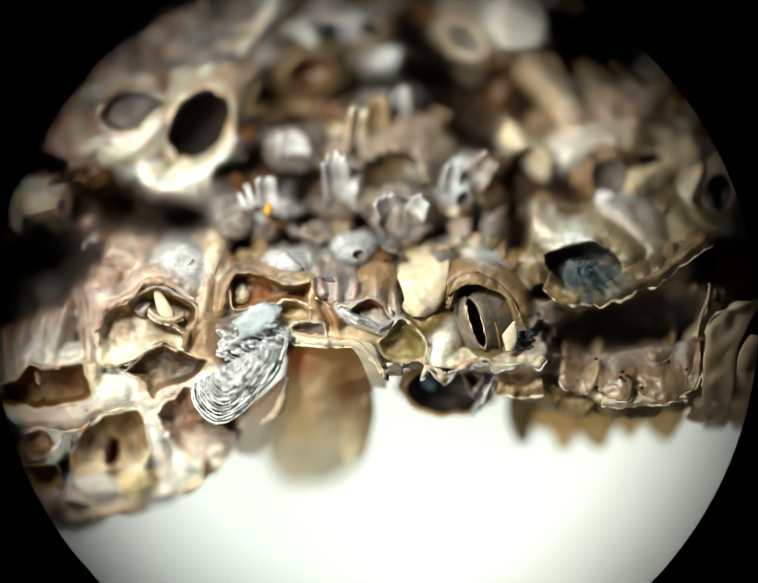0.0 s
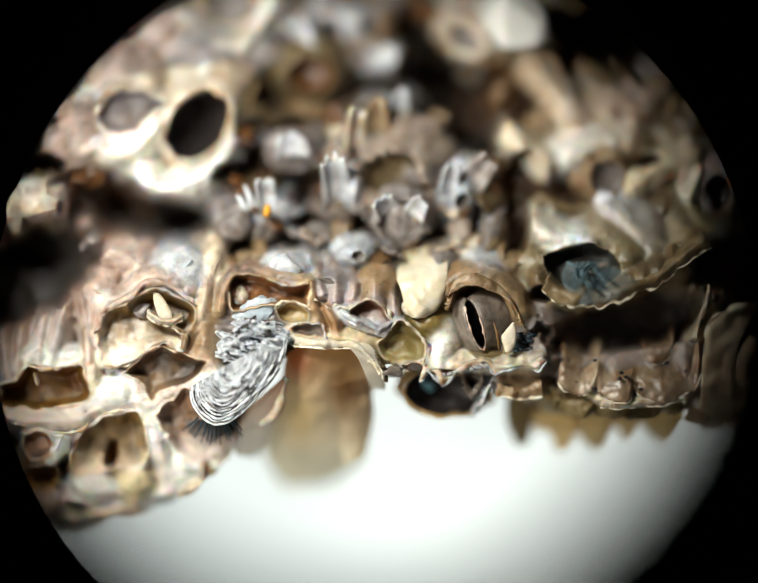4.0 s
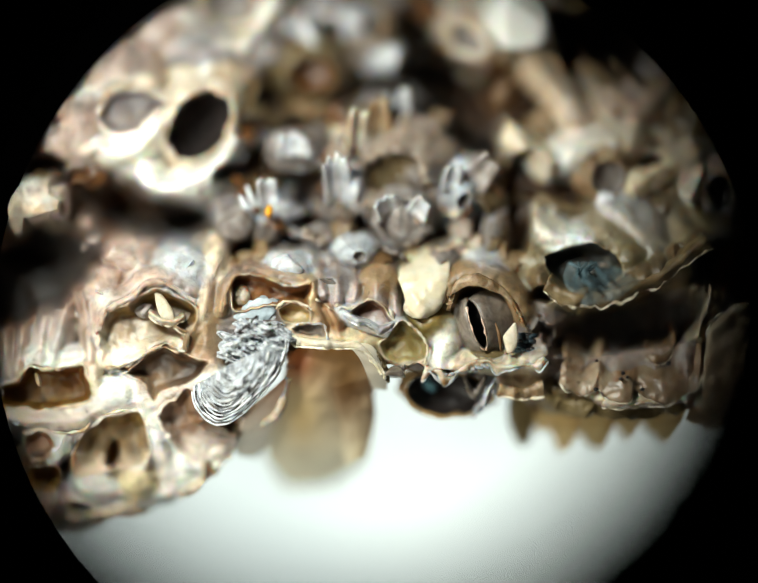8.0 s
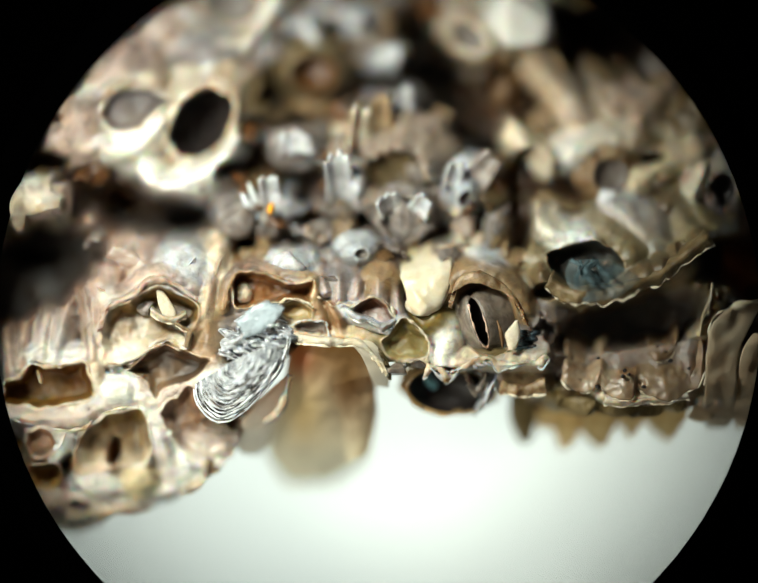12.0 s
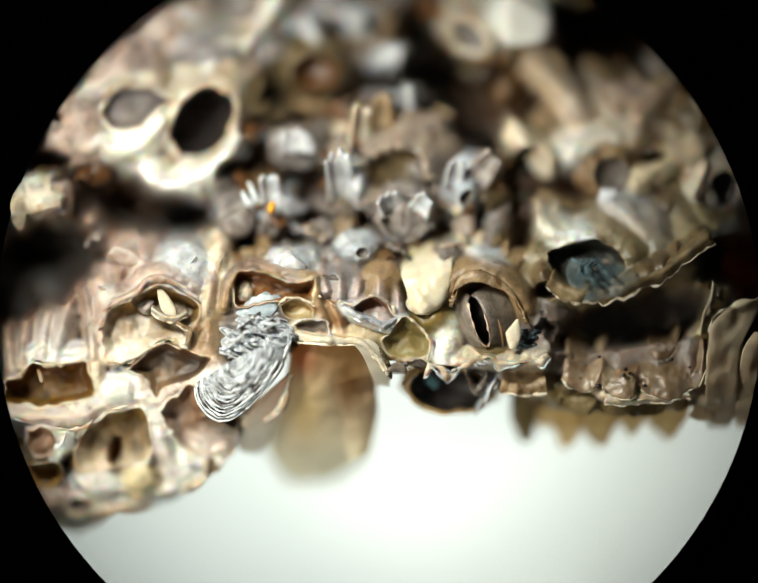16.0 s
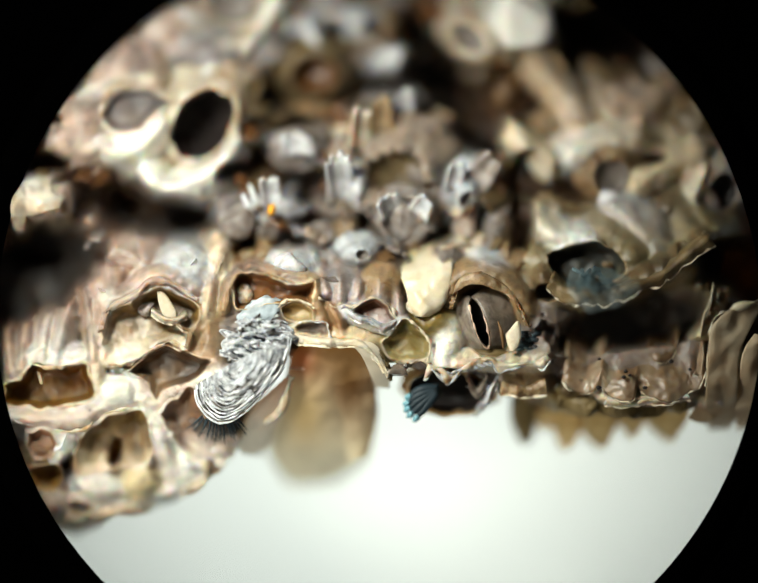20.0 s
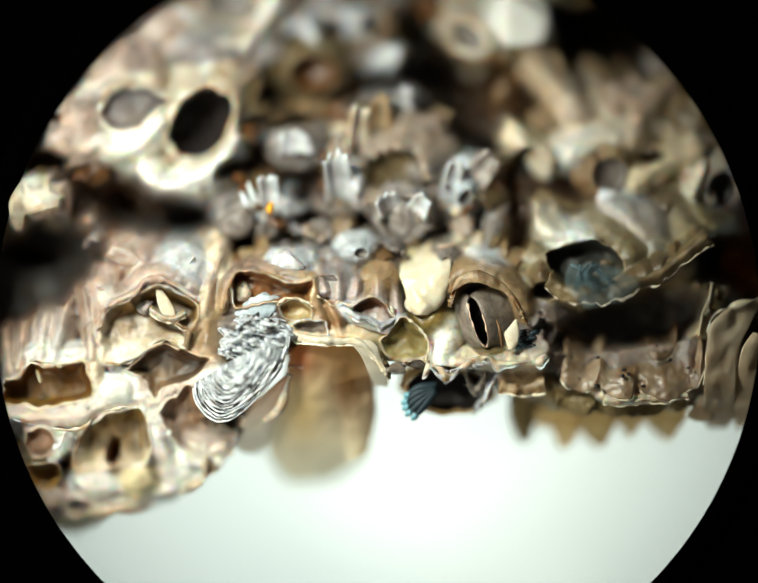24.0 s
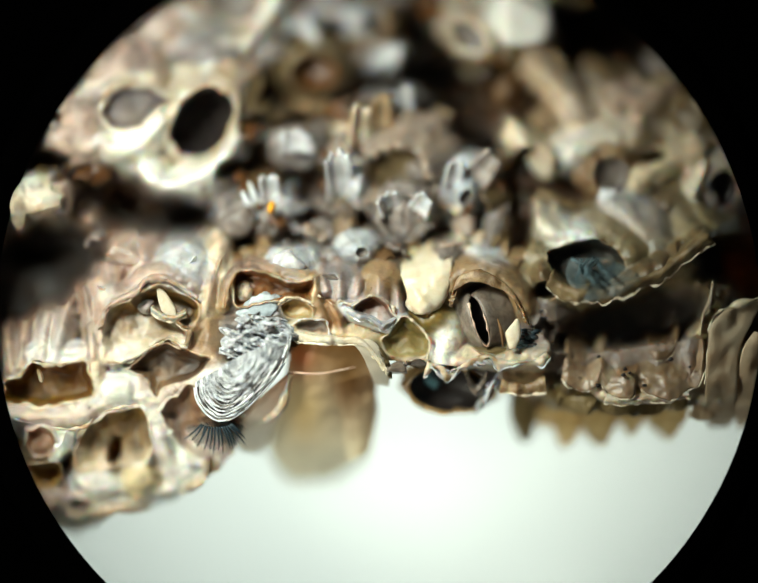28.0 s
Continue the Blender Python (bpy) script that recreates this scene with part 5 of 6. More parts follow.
    tint_by_place(part("fold", patch([(690, 800, -40), (712, 880, -80), (720, 960, -130)], [(766, 780, -40), (782, 850, -80), (764, 945, -130)], 24, 0, 8), HORN, sac, "folded side lobe"), sac_tint)
    fold = thing("pale_fold", (570, 850, -20), "pale raised fold of skin beside an amber sac", "skin fold")
    part("upper_ridge", ribbon(spline([(602, 778, -6), (592, 812, -16), (578, 850, -26), (546, 876, -36)], 30), 8.0, 7.7), CREAM, fold)
    part("lower_ridge", ribbon(spline([(546, 876, -36), (512, 890, -40), (490, 918, -50), (478, 945, -60)], 30), 9.0, 8.7), CREAM, fold)
    for x, y, w, l, m in ((1086, 864, 28, 56, OLIVE), (1126, 846, 26, 46, LOBE)):
        ob = part("shell_lobe", patch([(x - w, y - l, -110), (x - w * 1.1, y, -140), (x - w * 0.5, y + l * 0.8, -160), (x - 4, y + l, -160)], [(x + w, y - l, -110), (x + w * 0.9, y, -140), (x + w * 0.6, y + l * 0.8, -160), (x + 4, y + l, -160)], 20, 0, 4), m)
        tagged(ob, "brown translucent lobe on the clump's lower edge", "shell lobe", "lobes on the lower edge")
    for x, w, low, tip in ((1172, 40, 932, -0.1), (1238, 50, 930, 0.2), (1306, 40, 908, 0.1), (1380, 52, 916, 0.2)):
        t = x + tip * w
        ob = part("shell_lobe", patch([(x - w, 812, -90), (x - w * 0.95, 862, -130), (x - w * 0.5, low - 22, -160), (t - 6, low, -165)], [(x + w, 812, -90), (x + w * 0.95, 862, -130), (x + w * 0.55, low - 18, -160), (t + 6, low, -165)], 26, 0, 8), LOBE)
        tagged(ob, "olive amber lobe of horn that lets light through", "shell lobe", "lobes on the lower edge")
    shelf([(1150, 846, -36), (1230, 858, -32), (1320, 862, -32), (1425, 850, -36)], 50, 0, 5, 6, 12, OLIVE, "olive brown plate above translucent lobes", ragged=14)


# ---- right: pored plates and a curled sheet ----
def right_side():
    TAKEN.extend(((1290, 770, 60), (1365, 750, 60), (1430, 770, 50), (1490, 760, 60), (1200, 770, 70), (1160, 690, 70), (1150, 640, 50), (1230, 680, 60), (1400, 690, 70), (1500, 830, 60)))
    # shadow of the mass above is painted into the folds' upper tint
    shadow_brown, clay = (0.060, 0.036, 0.022), (0.20, 0.135, 0.095)
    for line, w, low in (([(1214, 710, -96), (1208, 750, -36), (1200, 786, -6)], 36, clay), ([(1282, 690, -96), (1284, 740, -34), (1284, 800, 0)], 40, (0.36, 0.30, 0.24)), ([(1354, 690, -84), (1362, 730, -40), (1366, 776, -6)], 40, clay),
                         ([(1420, 660, -80), (1432, 730, -14), (1428, 790, 2)], 34, clay), ([(1166, 690, -60), (1172, 750, -20), (1176, 800, -16)], 30, shadow_brown), ([(1130, 640, -40), (1134, 690, 4), (1140, 740, 6)], 36, (0.22, 0.18, 0.165))):
        crest(line, w, 40, shadow_brown, low)
    shelf([(1340, 738, -18), (1366, 750, -14), (1390, 742, -16), (1404, 716, -24)], 44, 50, 2, 4, 6, PLATE, "brown scalloped plate behind pored plates", rough=4, ragged=3, edge=(RIM, 1.2), nv=24)
    shelf([(1162, 790, -10), (1180, 806, -2), (1212, 813, 0), (1234, 804, -4), (1244, 800, 2), (1258, 818, 8), (1286, 829, 12), (1310, 828, 10), (1320, 808, 4), (1340, 820, 8), (1376, 830, 10), (1404, 828, 10), (1426, 812, 8), (1450, 798, 6), (1462, 762, 4)], 118, 96, 9, 7, 6, PORED,
          "smooth brownish scalloped plate with dark pores", rough=5, ragged=4, bulge=14, edge=(RIM, 2.2), nu=110, nv=36, sink=80)
    for x, y, r in ((1294, 768, 5), (1303, 776, 4), (1290, 780, 5), (1240, 742, 4), (1238, 802, 6), (1362, 718, 3), (1388, 748, 5), (1427, 764, 4), (1334, 802, 5)):
        ob = part("dark_pore", blob((x, y, 17 if y > 730 else 0), r, r * 0.8, 5, 0, 0.5, 0.5, (12, 8)), DARK)
        tagged(ob, "small dark pore in a pale plate", "pore", "pores in the plates")
    shelf([(1250, 834, 2), (1290, 842, 4), (1340, 838, 4), (1390, 834, 4), (1430, 826, 2)], 20, 10, 3, 2, 7, CREAM, "thin pale edge under pored plates", edge=(RIM, 2.0), rough=4)
    shelf([(1446, 700, 14), (1452, 660, 24), (1466, 630, 30), (1472, 596, 34)], 10, 4, 1, 2, 4, RIM, "thin pale upright flake of shell", rough=3, ragged=3, lean=0.8)
    sheet = thing("curled_sheet", (1510, 780, -20), "pale brown curled sheet of shell with a yellowish upper edge", "shell sheet")
    part("outer_fold", patch([(1470, 890, -120), (1462, 862, -60), (1460, 800, 14), (1464, 740, 26), (1470, 680, 34), (1500, 644, 36)], [(1512, 890, -120), (1526, 860, -60), (1526, 800, 6), (1530, 730, 14), (1552, 680, 20), (1580, 624, 26)], 6, 6, 12), SHEET, sheet)
    part("inner_fold", patch([(1530, 892, -120), (1522, 862, -60), (1526, 800, 0), (1536, 730, 10), (1560, 690, 16)], [(1570, 886, -120), (1590, 850, -60), (1590, 800, -20), (1590, 740, -10), (1596, 700, 0)], 10, 6, 12), SHEET, sheet)
    part("upper_edge", ribbon(spline([(1466, 690, 34), (1480, 656, 40), (1512, 638, 42), (1550, 628, 38), (1584, 616, 32)], 40), 9.0, 3.3), YELLOW, sheet, "thick pale yellowish edge")
    part("front_edge", ribbon(spline([(1460, 800, 16), (1464, 740, 28), (1468, 690, 36)], 30), 3.0, 5.3), RIM, sheet, "thin worn edge")
    heap(((1490, 780, 30, 70, 14, 8, CREAM), (1450, 850, 44, 26, 14, 8, SHEET)), -10)


upper_left()
centre()
upper_right()
left_side()
middle()
right_side()


# ---- the three live barnacles, with parts that move ----
def ridged_shell():
    """A wet white shell with nested growth ridges, a milky film and a fan of bristles."""
    ob = thing("ridged_barnacle", (500, 760, -20), "wet white barnacle with nested growth ridges", "barnacle")
    TAKEN.append((500, 760, 90))
    HOLLOWS.append((506, 796, 46, 84, 35, -24))
    crest([(396, 792, 20), (424, 778, 34), (456, 772, 42), (486, 784, 44)], 13, 20, (0.72, 0.74, 0.74), (0.82, 0.84, 0.85))
    crest([(430, 690, 14), (428, 730, 26), (442, 762, 34)], 22, 24, (0.34, 0.23, 0.15), (0.48, 0.38, 0.30))
    HOLLOWS.append((462, 894, 54, 28, 8, -26))
    out = spline([(402, 798, 14), (410, 838, 14), (446, 874, 10), (484, 868, 14), (522, 838, 20), (562, 795, 26), (592, 748, 30), (604, 694, 30)], 50)
    mid = np.array([490, 745, 44.0])
    k = np.linspace(1, 0, 12)[None, :, None]
    dome = out[:, None, :] * k + mid * (1 - k)
    dome[..., 2] += 16 * (1 - (2 * k[..., 0] - 1) ** 2)
    part("body", solid(dome, 8), SILVER, ob, "silvery body between the ridges")
    for i in range(17):
        f = 1 - 0.052 * i
        line = out * f + mid * (1 - f)
        line[:, 2] += 16 * (1 - (2 * f - 1) ** 2) + 2
        line[:, :2] += (2.0 + 0.25 * i) * np.stack([lump_noise(line, 20, 3.1 * i), lump_noise(line, 20, 5.7 * i + 2)], -1)
        a, b = (0, 50) if i < 2 else ((3 * i) % 9, 50 - (5 * i) % 11)
        part("growth_ridge", ribbon(line[a:b], 2.5, 1.9 * i), FOIL, ob)
        f -= 0.026
        line = out * f + mid * (1 - f)
        line[:, 2] += 16 * (1 - (2 * f - 1) ** 2) + 1.0
        line[:, :2] += 2.2 * np.stack([lump_noise(line, 16, 3.1 * i + 1), lump_noise(line, 16, 5.7 * i + 3)], -1)
        part("groove", ribbon(line[a + 2:b - 3 - 3 * (i % 3)], 1.7, 2.3 * i), DARK if i % 4 else SLATE, ob, "dark groove")
    part("outer_rim", tube(list(out[::6]) + [out[-1]], [2.0, 2.8, 2.6, 2.0], 6, 60), FOIL, ob, "smooth bright outer rim")
    # the crumpled upper half: a creased skin with fine wrinkles on it
    a = np.linspace(0, 2 * np.pi, 120, endpoint=False)[:, None]
    r = np.linspace(0.0, 1, 40)[None, :]
    lobe = 1 + 0.10 * np.sin(3 * a + 1) + 0.05 * np.sin(7 * a)
    gx = 528 + 84 * r * lobe * np.cos(a) + 10 * r * np.sin(a)
    gy = 700 + 44 * r * lobe * np.sin(a) - 14 * r * np.cos(a)
    warp = np.stack([gx + 0.4 * gy, gy - 0.45 * gx, 0 * gx], -1) * np.array([0.45, 1.5, 1.0])
    z = 52 - 40 * np.abs(lump_noise(warp, 16, 4.4, 2)) - 14 * np.abs(lump_noise(warp, 7, 8.4, 2)) - 34 * r ** 4
    part("creased_skin", skin(np.stack([gx, gy, z], -1), True), SILVER, ob, "creased silvery skin")
    rnd = random.Random(8)
    for i in range(44):
        x, y, a, l = rnd.uniform(460, 592), rnd.uniform(650, 738), rnd.uniform(-0.7, 0.35), rnd.uniform(10, 26)
        if ((x - 528) / 84) ** 2 + ((y - 700 + 0.17 * (x - 528)) / 44) ** 2 > 0.8:
            continue
        q = spline([(x - l * math.cos(a), y - l * math.sin(a), 40), (x, y + rnd.uniform(-5, 5), 49), (x + l * math.cos(a), y + l * math.sin(a) + rnd.uniform(-5, 5), 40)], 14)
        part("wrinkle", ribbon(q, rnd.uniform(1.6, 3.2), i * 1.3), (FOIL, FOIL, DARK)[i % 3], ob)
    swell(520, 680, 80, 40, 0, 30, 40, SMOKE)
    film = part("milky_film", blob((540, 660, 48), 50, 28, 7, -32, 0.38, 0.5, (36, 18), 0), FILM, ob, "milky bluish film", pivot=(535, 652, 44))
    fan = thing("bristle_fan", (455, 868, 0), "fan of dark feeding bristles under a ridged shell", "bristles")
    for i in range(15):
        a = radians(24 + i * 9)
        x, y = 450 + 34 * math.cos(a), 852 + 12 * math.sin(a)
        tip = (452 + (60 + 9 * (i % 3)) * math.cos(a), 858 + (62 - 7 * (i % 2)) * math.sin(a), -18)
        part("bristle", tube([(x, y, 0), ((x + tip[0]) / 2 + 2, (y + tip[1]) / 2, -4), tip], [2.4, 1.9, 0.9]), TEAL, fan)
    a = np.radians(np.linspace(8, 165, 30))[:, None]
    r = np.linspace(0.25, 1, 12)[None, :]
    web = np.stack([446 + 62 * r * np.cos(a), 850 + 58 * r * np.sin(a) * (1 + 0.1 * np.sin(9 * a)), -8 - 18 * r + 3 * np.sin(11 * a)], -1)
    part("web", skin(web), WEB, fan, "smoky blue web between the bristles")
    thread = thing("feeding_thread", (600, 772, -4), "long thin reddish feeding thread", "thread")
    part("thread", tube([(598, 774, -4), (660, 778, -12), (735, 764, -18)], [2.6, 2.0, 1.2]), LIP, thread)
    return film, fan, thread


def shut_barnacle():
    """The barnacle whose two dark valves part and close."""
    ob = thing("slit_barnacle", (1000, 670, -60), "barnacle with two dark valves and a pink-lipped slit", "barnacle")
    TAKEN.append((1000, 670, 80))
    HOLLOWS.append((1010, 662, 52, 74, -10, -60))
    # a near-black body fills the slit and stands for its darkness
    part("gape", blob((996, 668, -66), 44, 70, 40, -18, 0.05), DARK, ob, "near-black filling that gives the dark between the valves")
    shelf([(928, 640, 8), (942, 604, 16), (985, 588, 22), (1035, 604, 22), (1072, 636, 20), (1094, 680, 16)], 34, 14, 2, 2, 9, TAN, "brown shell rim round a shut barnacle", rough=5, bulge=3, ragged=4)
    c, s = math.cos(radians(-18)), math.sin(radians(-18))
    valves = []
    for side in (-1, 1):
        u = np.linspace(0, 1, 12)[:, None]
        v = np.linspace(-1, 1, 17)[None, :]
        lens = np.sqrt(np.maximum(0, 1 - np.abs(v) ** 2.2))
        x = side * (13 * lens + u * (30 if side < 0 else 66) * np.sqrt(np.maximum(0, 1 - 0.8 * v * v)))
        y = v * (56 + 12 * u) + 0 * u
        h = 20 - 40 * u ** 1.5 - 16 * v * v + 1.6 * np.sin(u * 9 + 2 * v) + 0 * v
        g = np.stack([992 + x * c - y * s, 668 + x * s + y * c, h], -1)
        valve = part("valve", solid(g, 6), SLATE, ob, pivot=(997 + side * 40 * c, 668, 0))
        part("lip", ribbon(g[0][2:] + np.array([0, 0, 1.0]), 2.4, side * 3.0), LIP, valve, "pink lip")
        valves.append((valve, side))
    part("side_plate", patch([(1068, 664, 24), (1052, 684, 30), (1046, 696, 30), (1054, 726, 24)], [(1074, 664, 24), (1078, 690, 30), (1074, 712, 28), (1066, 727, 24)], 6, 6, 3), RIM, ob, "cream plate beside the valves")
    part("fold", tube([(1030, 664, 18), (1038, 690, 23), (1042, 722, 16)], [1.4, 4.2, 2.6]), BROWN, ob, "thin fold of flesh")
    part("foot", blob((1014, 738, -16), 60, 20, 22, 2, 0.3), OLIVE, ob, "brown foot under the valves")
    tuft = thing("dark_tuft", (1095, 705, -10), "blue-black tuft of feeding legs", "tuft")
    rnd = random.Random(3)
    for i in range(24):
        x, y, a = rnd.uniform(1076, 1112), rnd.uniform(690, 722), rnd.uniform(2.4, 3.9)
        part("curl", tube([(x + 10, y, -14), (x, y + rnd.uniform(-4, 4), 2), (x + 20 * math.cos(a), y + 12 * math.sin(a), -6)], [6, 5, 2]), (TEAL, DARK, HAZE)[i % 3], tuft)
    return valves


def legs(name, root, tips, label, thick):
    """A comb of curved feeding legs with pale blue ends."""
    comb = thing(name, root, label, "cirri")
    for i, (x, y, h) in enumerate(tips):
        r, t = np.array(root, float), np.array((x, y, h), float)
        bend = r * 0.45 + t * 0.55 + np.array([0, -9 + 3 * i, 8])
        leg = part("leg", tube([r, bend, t], [thick * 1.4, thick, thick * 0.5]), TEAL, comb)
        part("leg_tip", tube([t * 0.75 + bend * 0.25 + np.array([0, 0, thick]), t + np.array([0, 0, 2]), t + np.array([10, -3, 4])], [thick * 0.55, thick * 0.7, thick * 0.3]), BLUE, leg, "pale blue tip")
    return comb


film, fan, thread = ridged_shell()
valves = shut_barnacle()
comb = legs("cirrus_comb", (905, 806, -24), [(842, 822, -20), (838, 836, -18), (840, 848, -18), (846, 860, -18), (858, 868, -20)], "blue-black feeding legs curling out of an open barnacle", 10)
plume = thing("cirrus_plume", (1215, 570, 20), "smoky blue feeding legs over a cream barnacle", "cirri")
rnd = random.Random(21)
for i in range(10):
    x, y = rnd.uniform(1180, 1300), 612 + rnd.uniform(-22, 20)
    part("leg", tube([(rnd.uniform(1185, 1240), 558 + rnd.uniform(-8, 8), 24), ((1210 + x) / 2 + rnd.uniform(-16, 16), (560 + y) / 2, rnd.uniform(60, 110)), (x, y, rnd.uniform(80, 150))], [4, rnd.uniform(2, 5), 1.2]), HAZE, plume)


part("veil", patch([(1180, 556, 40), (1172, 590, 60), (1190, 624, 80), (1216, 646, 90)], [(1256, 552, 40), (1300, 574, 60), (1326, 598, 80), (1290, 630, 90)], 10, 0, 8), veil("smoky_veil", (0.16, 0.23, 0.25), 0.24), plume, "smoky blue veil between the legs")


# ---- rubble between: shards, small barnacles, crumbs ----
def zone(x, y):
    if 470 < x < 690 and 180 < y < 400:
        return (UMBER, MATRIX, UMBER, SMOKE)
    if y < 500 and x < 1050:
        return (DUSTY, UMBER, GREY, SMOKE, UMBER, MATRIX, PINK if x < 500 else DUSTY)
    if y < 500:
        return (TAN, UMBER, UMBER, CREAM, TAN, SMOKE)
    if y < 600 and x < 480 or x < 460:
        return (PINK, PINK, TAN, CREAM, BROWN, MATRIX)
    if x < 1050:
        return (GREY, WHITE, GREY, TAN, SMOKE, BROWN)
    return (TAN, UMBER, PLATE, UMBER, BROWN)


def free(x, y, r):
    return all((x - a) ** 2 + (y - b) ** 2 > (c * 0.85 + r * 0.35) ** 2 for a, b, c in TAKEN)


def rubble():
    rnd = random.Random(11)
    made = 0
    for _ in range(4000):
        if made >= 200:
            break
        x, y = rnd.uniform(-60, 1620), rnd.uniform(-140, 1010)
        edge = float(np.interp(x, EDGE[0::2], EDGE[1::2]))
        r = rnd.uniform(16, 40)
        deep = -sum(d * math.exp(-((x - gx) / rx) ** 2 - ((y - gy) / ry) ** 2) for gx, gy, rx, ry, _, d in GULLIES)
        # spots inside the gaps that are darkened by tint
        silted = any(((x - a) / b) ** 2 + ((y - c) / d) ** 2 < 1 for a, c, b, d, _, _ in SHADED_GAPS)
        if (x < 480 and y > 590) or (x > 1150 and y > 630) or y > edge - 20 or silted or (y < 500 and rnd.random() < 0.35) or deep < -50 - rnd.uniform(0, 40) or not free(x, y, r):
            continue
        wall = rnd.choice(zone(x, y))
        p = at(x, y, -8 + rnd.uniform(-10, 16))
        if made % 3 == 0:
            ob = part("wall_shard", shard_geo(p + np.array([0, 0, 12]), r, r * 1.7, rnd.uniform(20, 160), rnd.uniform(25, 65), rnd.uniform(-40, 40), fresh(), rnd.uniform(5, 9)), wall)
            tagged(ob, "broken ribbed piece of barnacle wall in the rubble", "shell shard", "shards of barnacle wall")
        elif made % 7 == 1:
            acorn(p + np.array([0, 0, 24]), r * rnd.uniform(0.3, 0.6), r * 1.05, r * 0.8, rnd.uniform(30, 150), rnd.uniform(5, 30), rnd.uniform(0.75, 1.2), rnd.uniform(0, 90), wall=wall,
                  lining=rnd.choice((DARK, SMOKE, MATRIX)), ribs=9, label="small worn barnacle among broken shell")
        else:
            ob = part("shell_fragment", blob(p, r, r * rnd.uniform(0.5, 1.0), r * rnd.uniform(0.6, 1.0), rnd.uniform(0, 180), 0.4, 0.7, (20, 12), 8, rnd.uniform(0, 360), rnd.uniform(0, 40)), wall)
            tagged(ob, "broken angular shell fragment in the rubble", "shell fragment", "shell fragments")
        TAKEN.append((x, y, r * 0.8))
        swell(x, y, r * 0.95, r * 0.8, rnd.uniform(0, 180), p[2] + 0.2 * r, 0.9 * r, wall)
        made += 1
    for k in range(110):
        x, y, r = rnd.uniform(480, 1070), rnd.uniform(190, 500), rnd.uniform(10, 26)
        if any(((x - a) / b) ** 2 + ((y - c) / d) ** 2 < 0.8 for a, c, b, d, _, _ in HOLLOWS + SHADED_GAPS):
            continue
        p = at(x, y, rnd.uniform(4, 34))
        ob = part("wall_shard", shard_geo(p, r, r * rnd.uniform(1.4, 2.2), rnd.uniform(40, 140), rnd.uniform(25, 70), rnd.uniform(-60, 60), fresh(), rnd.uniform(4, 7)), rnd.choice(zone(x, y) + (WHITE, CREAM)))
        tagged(ob, "small broken splinter of barnacle wall in a crowded heap", "shell shard", "shards of barnacle wall")
    for m, n, lab in ((TAN, 260, "tan"), (GREY, 200, "grey"), (BROWN, 400, "brown")):
        geos = []
        while len(geos) < n:
            x, y = rnd.uniform(-60, 1620), rnd.uniform(-120, 1000)
            if (x < 480 and y > 500) or (x > 1150 and y > 630) or y > float(np.interp(x, EDGE[0::2], EDGE[1::2])) - 10 or any(((x - a) / b) ** 2 + ((y - c) / d) ** 2 < 1.2 for a, c, b, d, _, _ in HOLLOWS + SHADED_GAPS):
                continue
            r = rnd.uniform(5, 14)
            geos.append(blob(at(x, y, -34 + rnd.uniform(-12, 18)), r, r * rnd.uniform(0.5, 1), r * 0.8, rnd.uniform(0, 180), 0.4, 0.7, (8, 6), 3))
        ob = part("shell_crumbs", joined(*geos), m)
        tagged(ob, lab + " crumbs of broken shell strewn over the clump", "shell crumbs", kind="stuff")


rubble()
build_clump()


# ---- what moves ----
def beats(spans, rise=0.12):
    """Rows of (seconds, 0 at rest to 1 out) from the spans of time in which a thing is out."""
    rows = []
    for a, b in spans:
        for t, v in ((a - rise, 0.0), (a, 1.0), (b, 1.0), (b + rise, 0.0)):
            if 0 <= t <= 28 and (not rows or t > rows[-1][0] + 0.03):
                rows.append((t, v))
    if rows[0][0] > 0.03:
        rows.insert(0, (0.0, rows[0][1]))
    if rows[-1][0] < 27.97:
        rows.append((28.0, rows[-1][1]))
    return rows


def key(ob, spans, rest, out=(0, 0, 0), turn=(0, 0, 0), rise=0.12):
    """Moves ob between two shifts (x, y down, h), with a turn when at rest."""
    home = ob.location.copy()
    rows = []
    for t, v in beats(spans, rise):
        d = [(r + (o - r) * v) * U for r, o in zip(rest, out)]
        rows.append((t, pose(home.x + d[0], home.y - d[1], home.z + d[2], *[k * (1 - v) for k in turn])))
    walk(ob, rows)


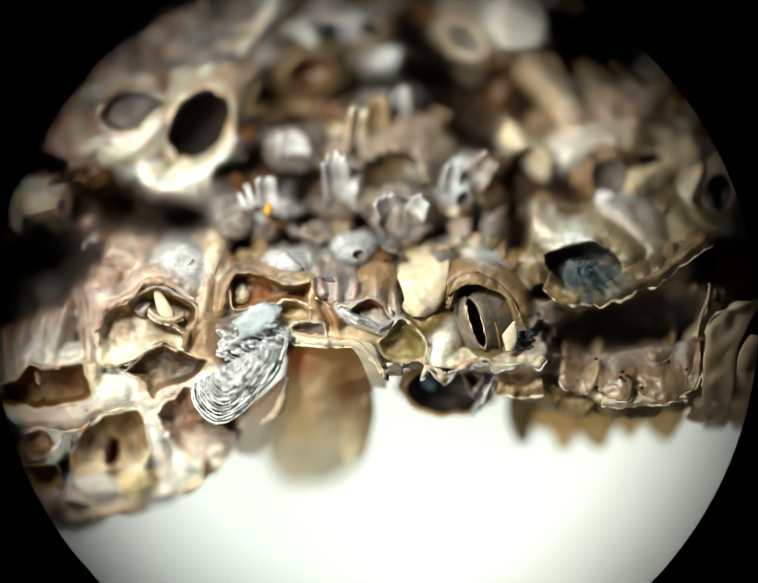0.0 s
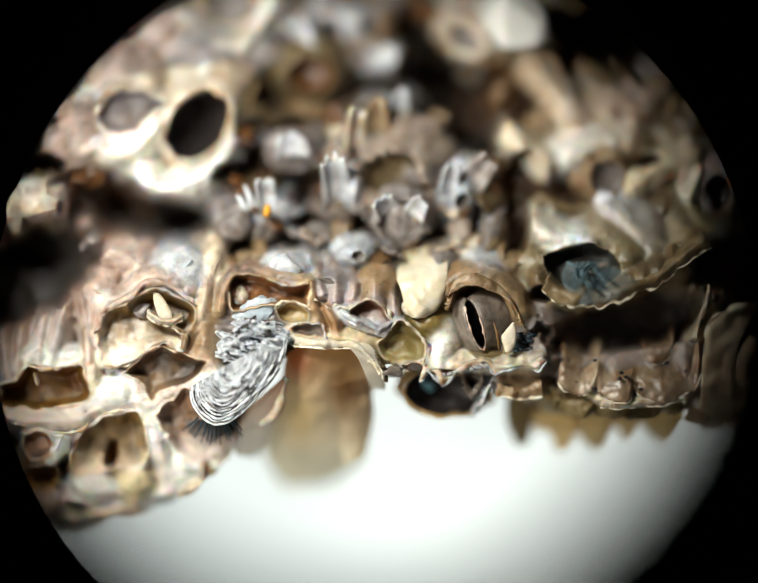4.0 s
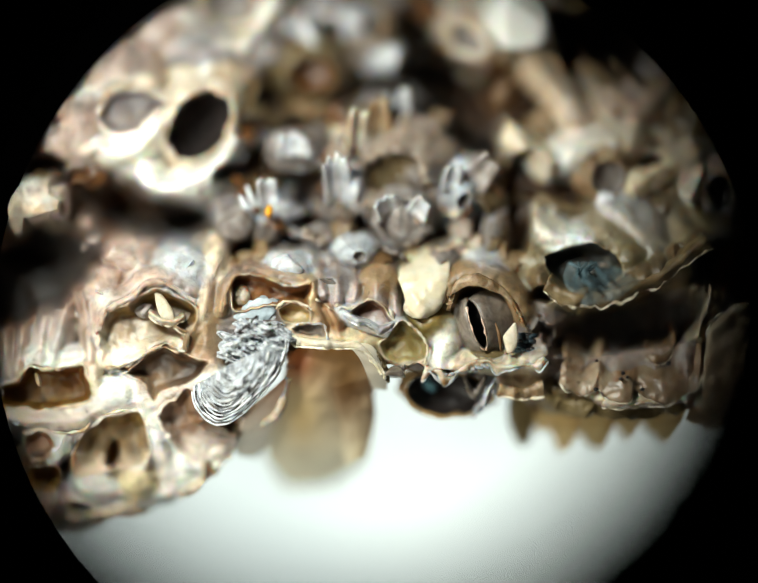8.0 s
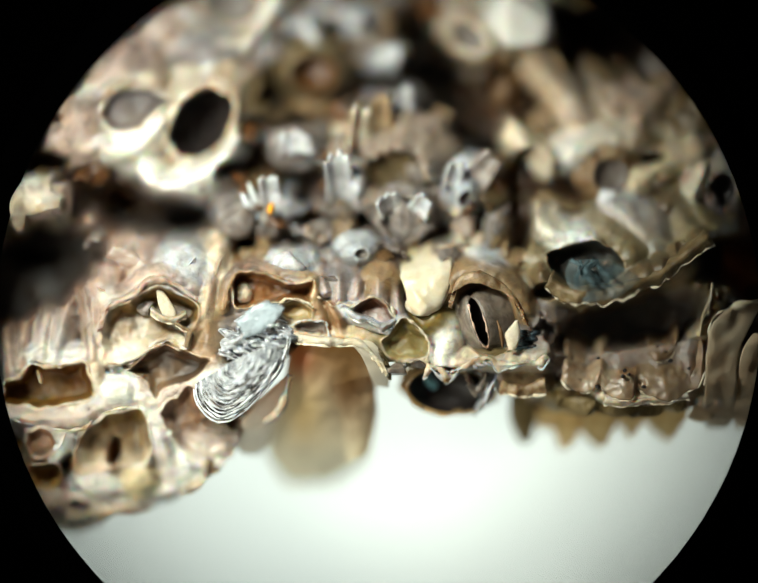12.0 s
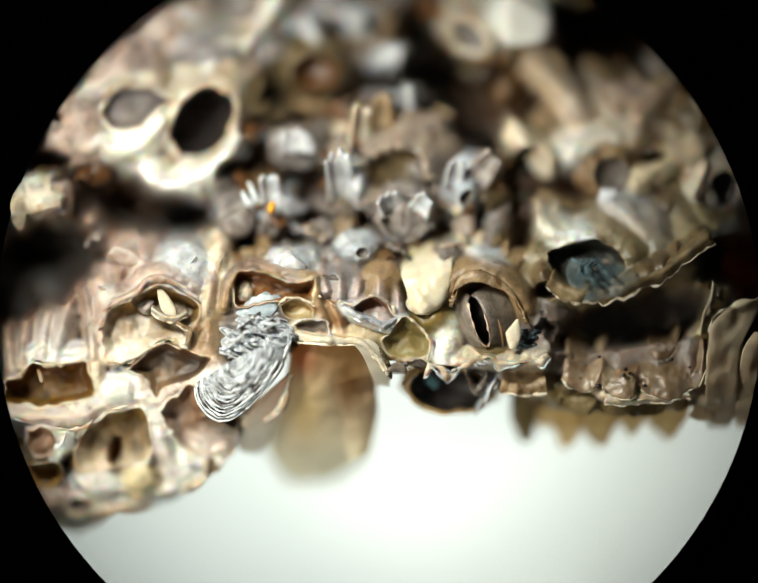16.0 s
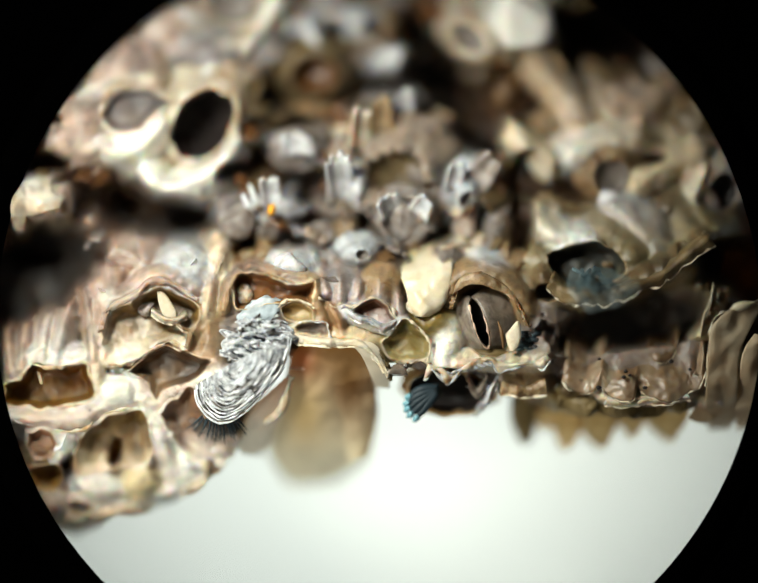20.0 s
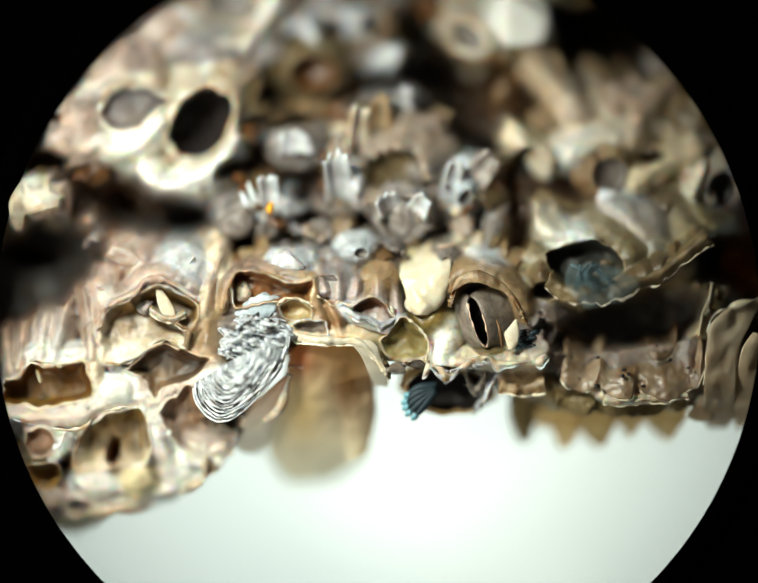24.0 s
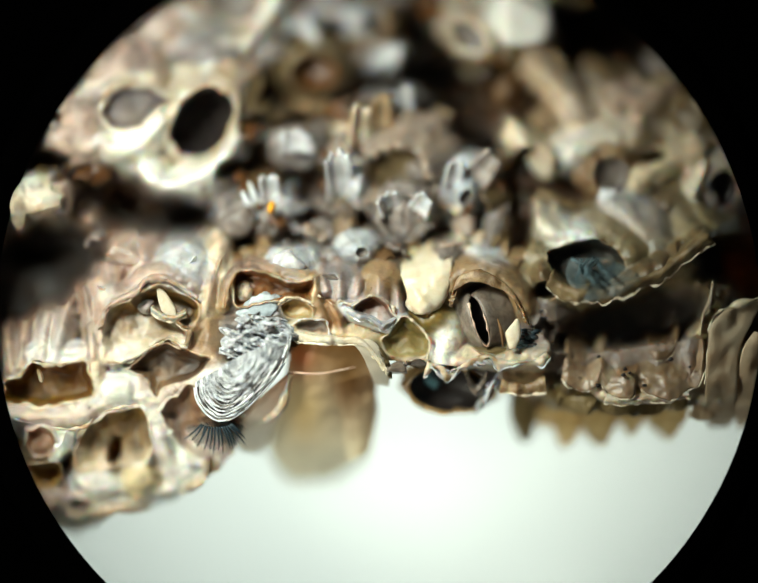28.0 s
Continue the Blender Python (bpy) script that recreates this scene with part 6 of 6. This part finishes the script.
def motions():
    # places of the added vignette ring: seconds, x, y, height
    rows = [(0, 812, 700, 1480), (0.6, 820, 690, 1480), (1.0, 824, 616, 1480), (1.5, 800, 650, 1480), (2.0, 792, 640, 1500), (3.0, 776, 602, 1480), (3.5, 760, 590, 1480), (5.5, 726, 562, 1480),
            (9, 720, 556, 1480), (10, 748, 588, 1850), (10.5, 766, 604, 2230), (11, 770, 610, 2490), (12, 768, 606, 2390), (12.5, 768, 600, 2340), (14.5, 766, 600, 2290), (15, 764, 602, 2340), (16, 776, 640, 2880), (17, 784, 655, 3700),
            (28, 784, 655, 3900)]
    walk(vignette, [(t, pose(*W(np.array([x, y, float(h)])))) for t, x, y, h in rows])
    key(fan, [(0.6, 0.8), (1.85, 2.0), (2.8, 3.0), (3.85, 4.0), (4.95, 5.1), (6.0, 6.2), (7.05, 7.25), (8.15, 8.3), (9.15, 9.3), (10.15, 10.3), (11.2, 11.4), (12.35, 12.5),
              (13.4, 13.55), (14.45, 14.6), (15.45, 15.65), (16.55, 16.75), (17.75, 17.95), (18.85, 19.0), (19.95, 20.1), (20.95, 21.15), (22.0, 22.15), (23.05, 23.2), (24.05, 24.2),
              (24.95, 25.1), (26.1, 26.3), (27.2, 27.4), (27.97, 28.0)], (6, -64, -16), (0, 0, 0))
    key(film, [(0.1, 0.4), (1.7, 2.1), (3.25, 3.5), (5.3, 5.55), (6.95, 7.15), (8.35, 8.6), (10.1, 10.4), (11.75, 12.0), (13.4, 13.6), (15.0, 15.25), (16.85, 17.15), (18.5, 18.7), (20.1, 20.4),
               (21.8, 22.1), (23.4, 23.6), (25.05, 25.3), (26.75, 27.1)], (-4, -16, -40))
    key(comb, [(0.35, 1.25), (2.55, 3.0), (5.4, 5.65), (7.1, 7.55), (9.15, 9.75), (11.15, 11.5), (13.1, 13.5), (15.1, 15.65), (17.15, 18.05), (19.55, 20.15), (21.5, 21.95), (23.5, 24.25), (25.9, 27.1)],
        (40, -66, -60), rise=0.2)
    spans = [(0.55, 1.05), (2.1, 2.6), (3.3, 3.6), (5.3, 5.55), (6.5, 7.1), (8.2, 8.65), (9.7, 10.0), (11.0, 11.4), (12.35, 12.6), (13.6, 13.9), (14.85, 15.2), (16.1, 16.5), (17.4, 17.7),
             (18.6, 18.9), (20.2, 20.5), (21.8, 22.2), (23.1, 23.3), (24.5, 24.8), (25.7, 26.1), (27.2, 27.5)]
    for valve, side in valves:
        key(valve, spans, (0, 0, 0), (-13, 2, -2) if side < 0 else (4, 0, 0), rise=0.15)
    key(plume, [(5.4, 5.6), (6.5, 6.9), (8.45, 9.0), (10.0, 10.3), (11.35, 11.55), (13.0, 13.3), (14.5, 14.6), (15.05, 15.35), (16.25, 16.55), (17.9, 18.0), (18.5, 18.9), (19.3, 20.1), (20.9, 21.5),
                (22.6, 22.8), (24.05, 24.5), (25.05, 25.3), (25.6, 25.9), (26.3, 26.55)], (0, -16, -34), rise=0.15)
    key(thread, [(1.68, 1.75), (6.95, 7.05), (8.08, 8.15), (16.45, 16.55), (17.68, 17.75), (19.88, 19.95), (20.88, 20.95), (24.05, 24.15), (24.88, 24.98), (27.95, 28.0)], (-6, -40, -50), rise=0.15)


motions()
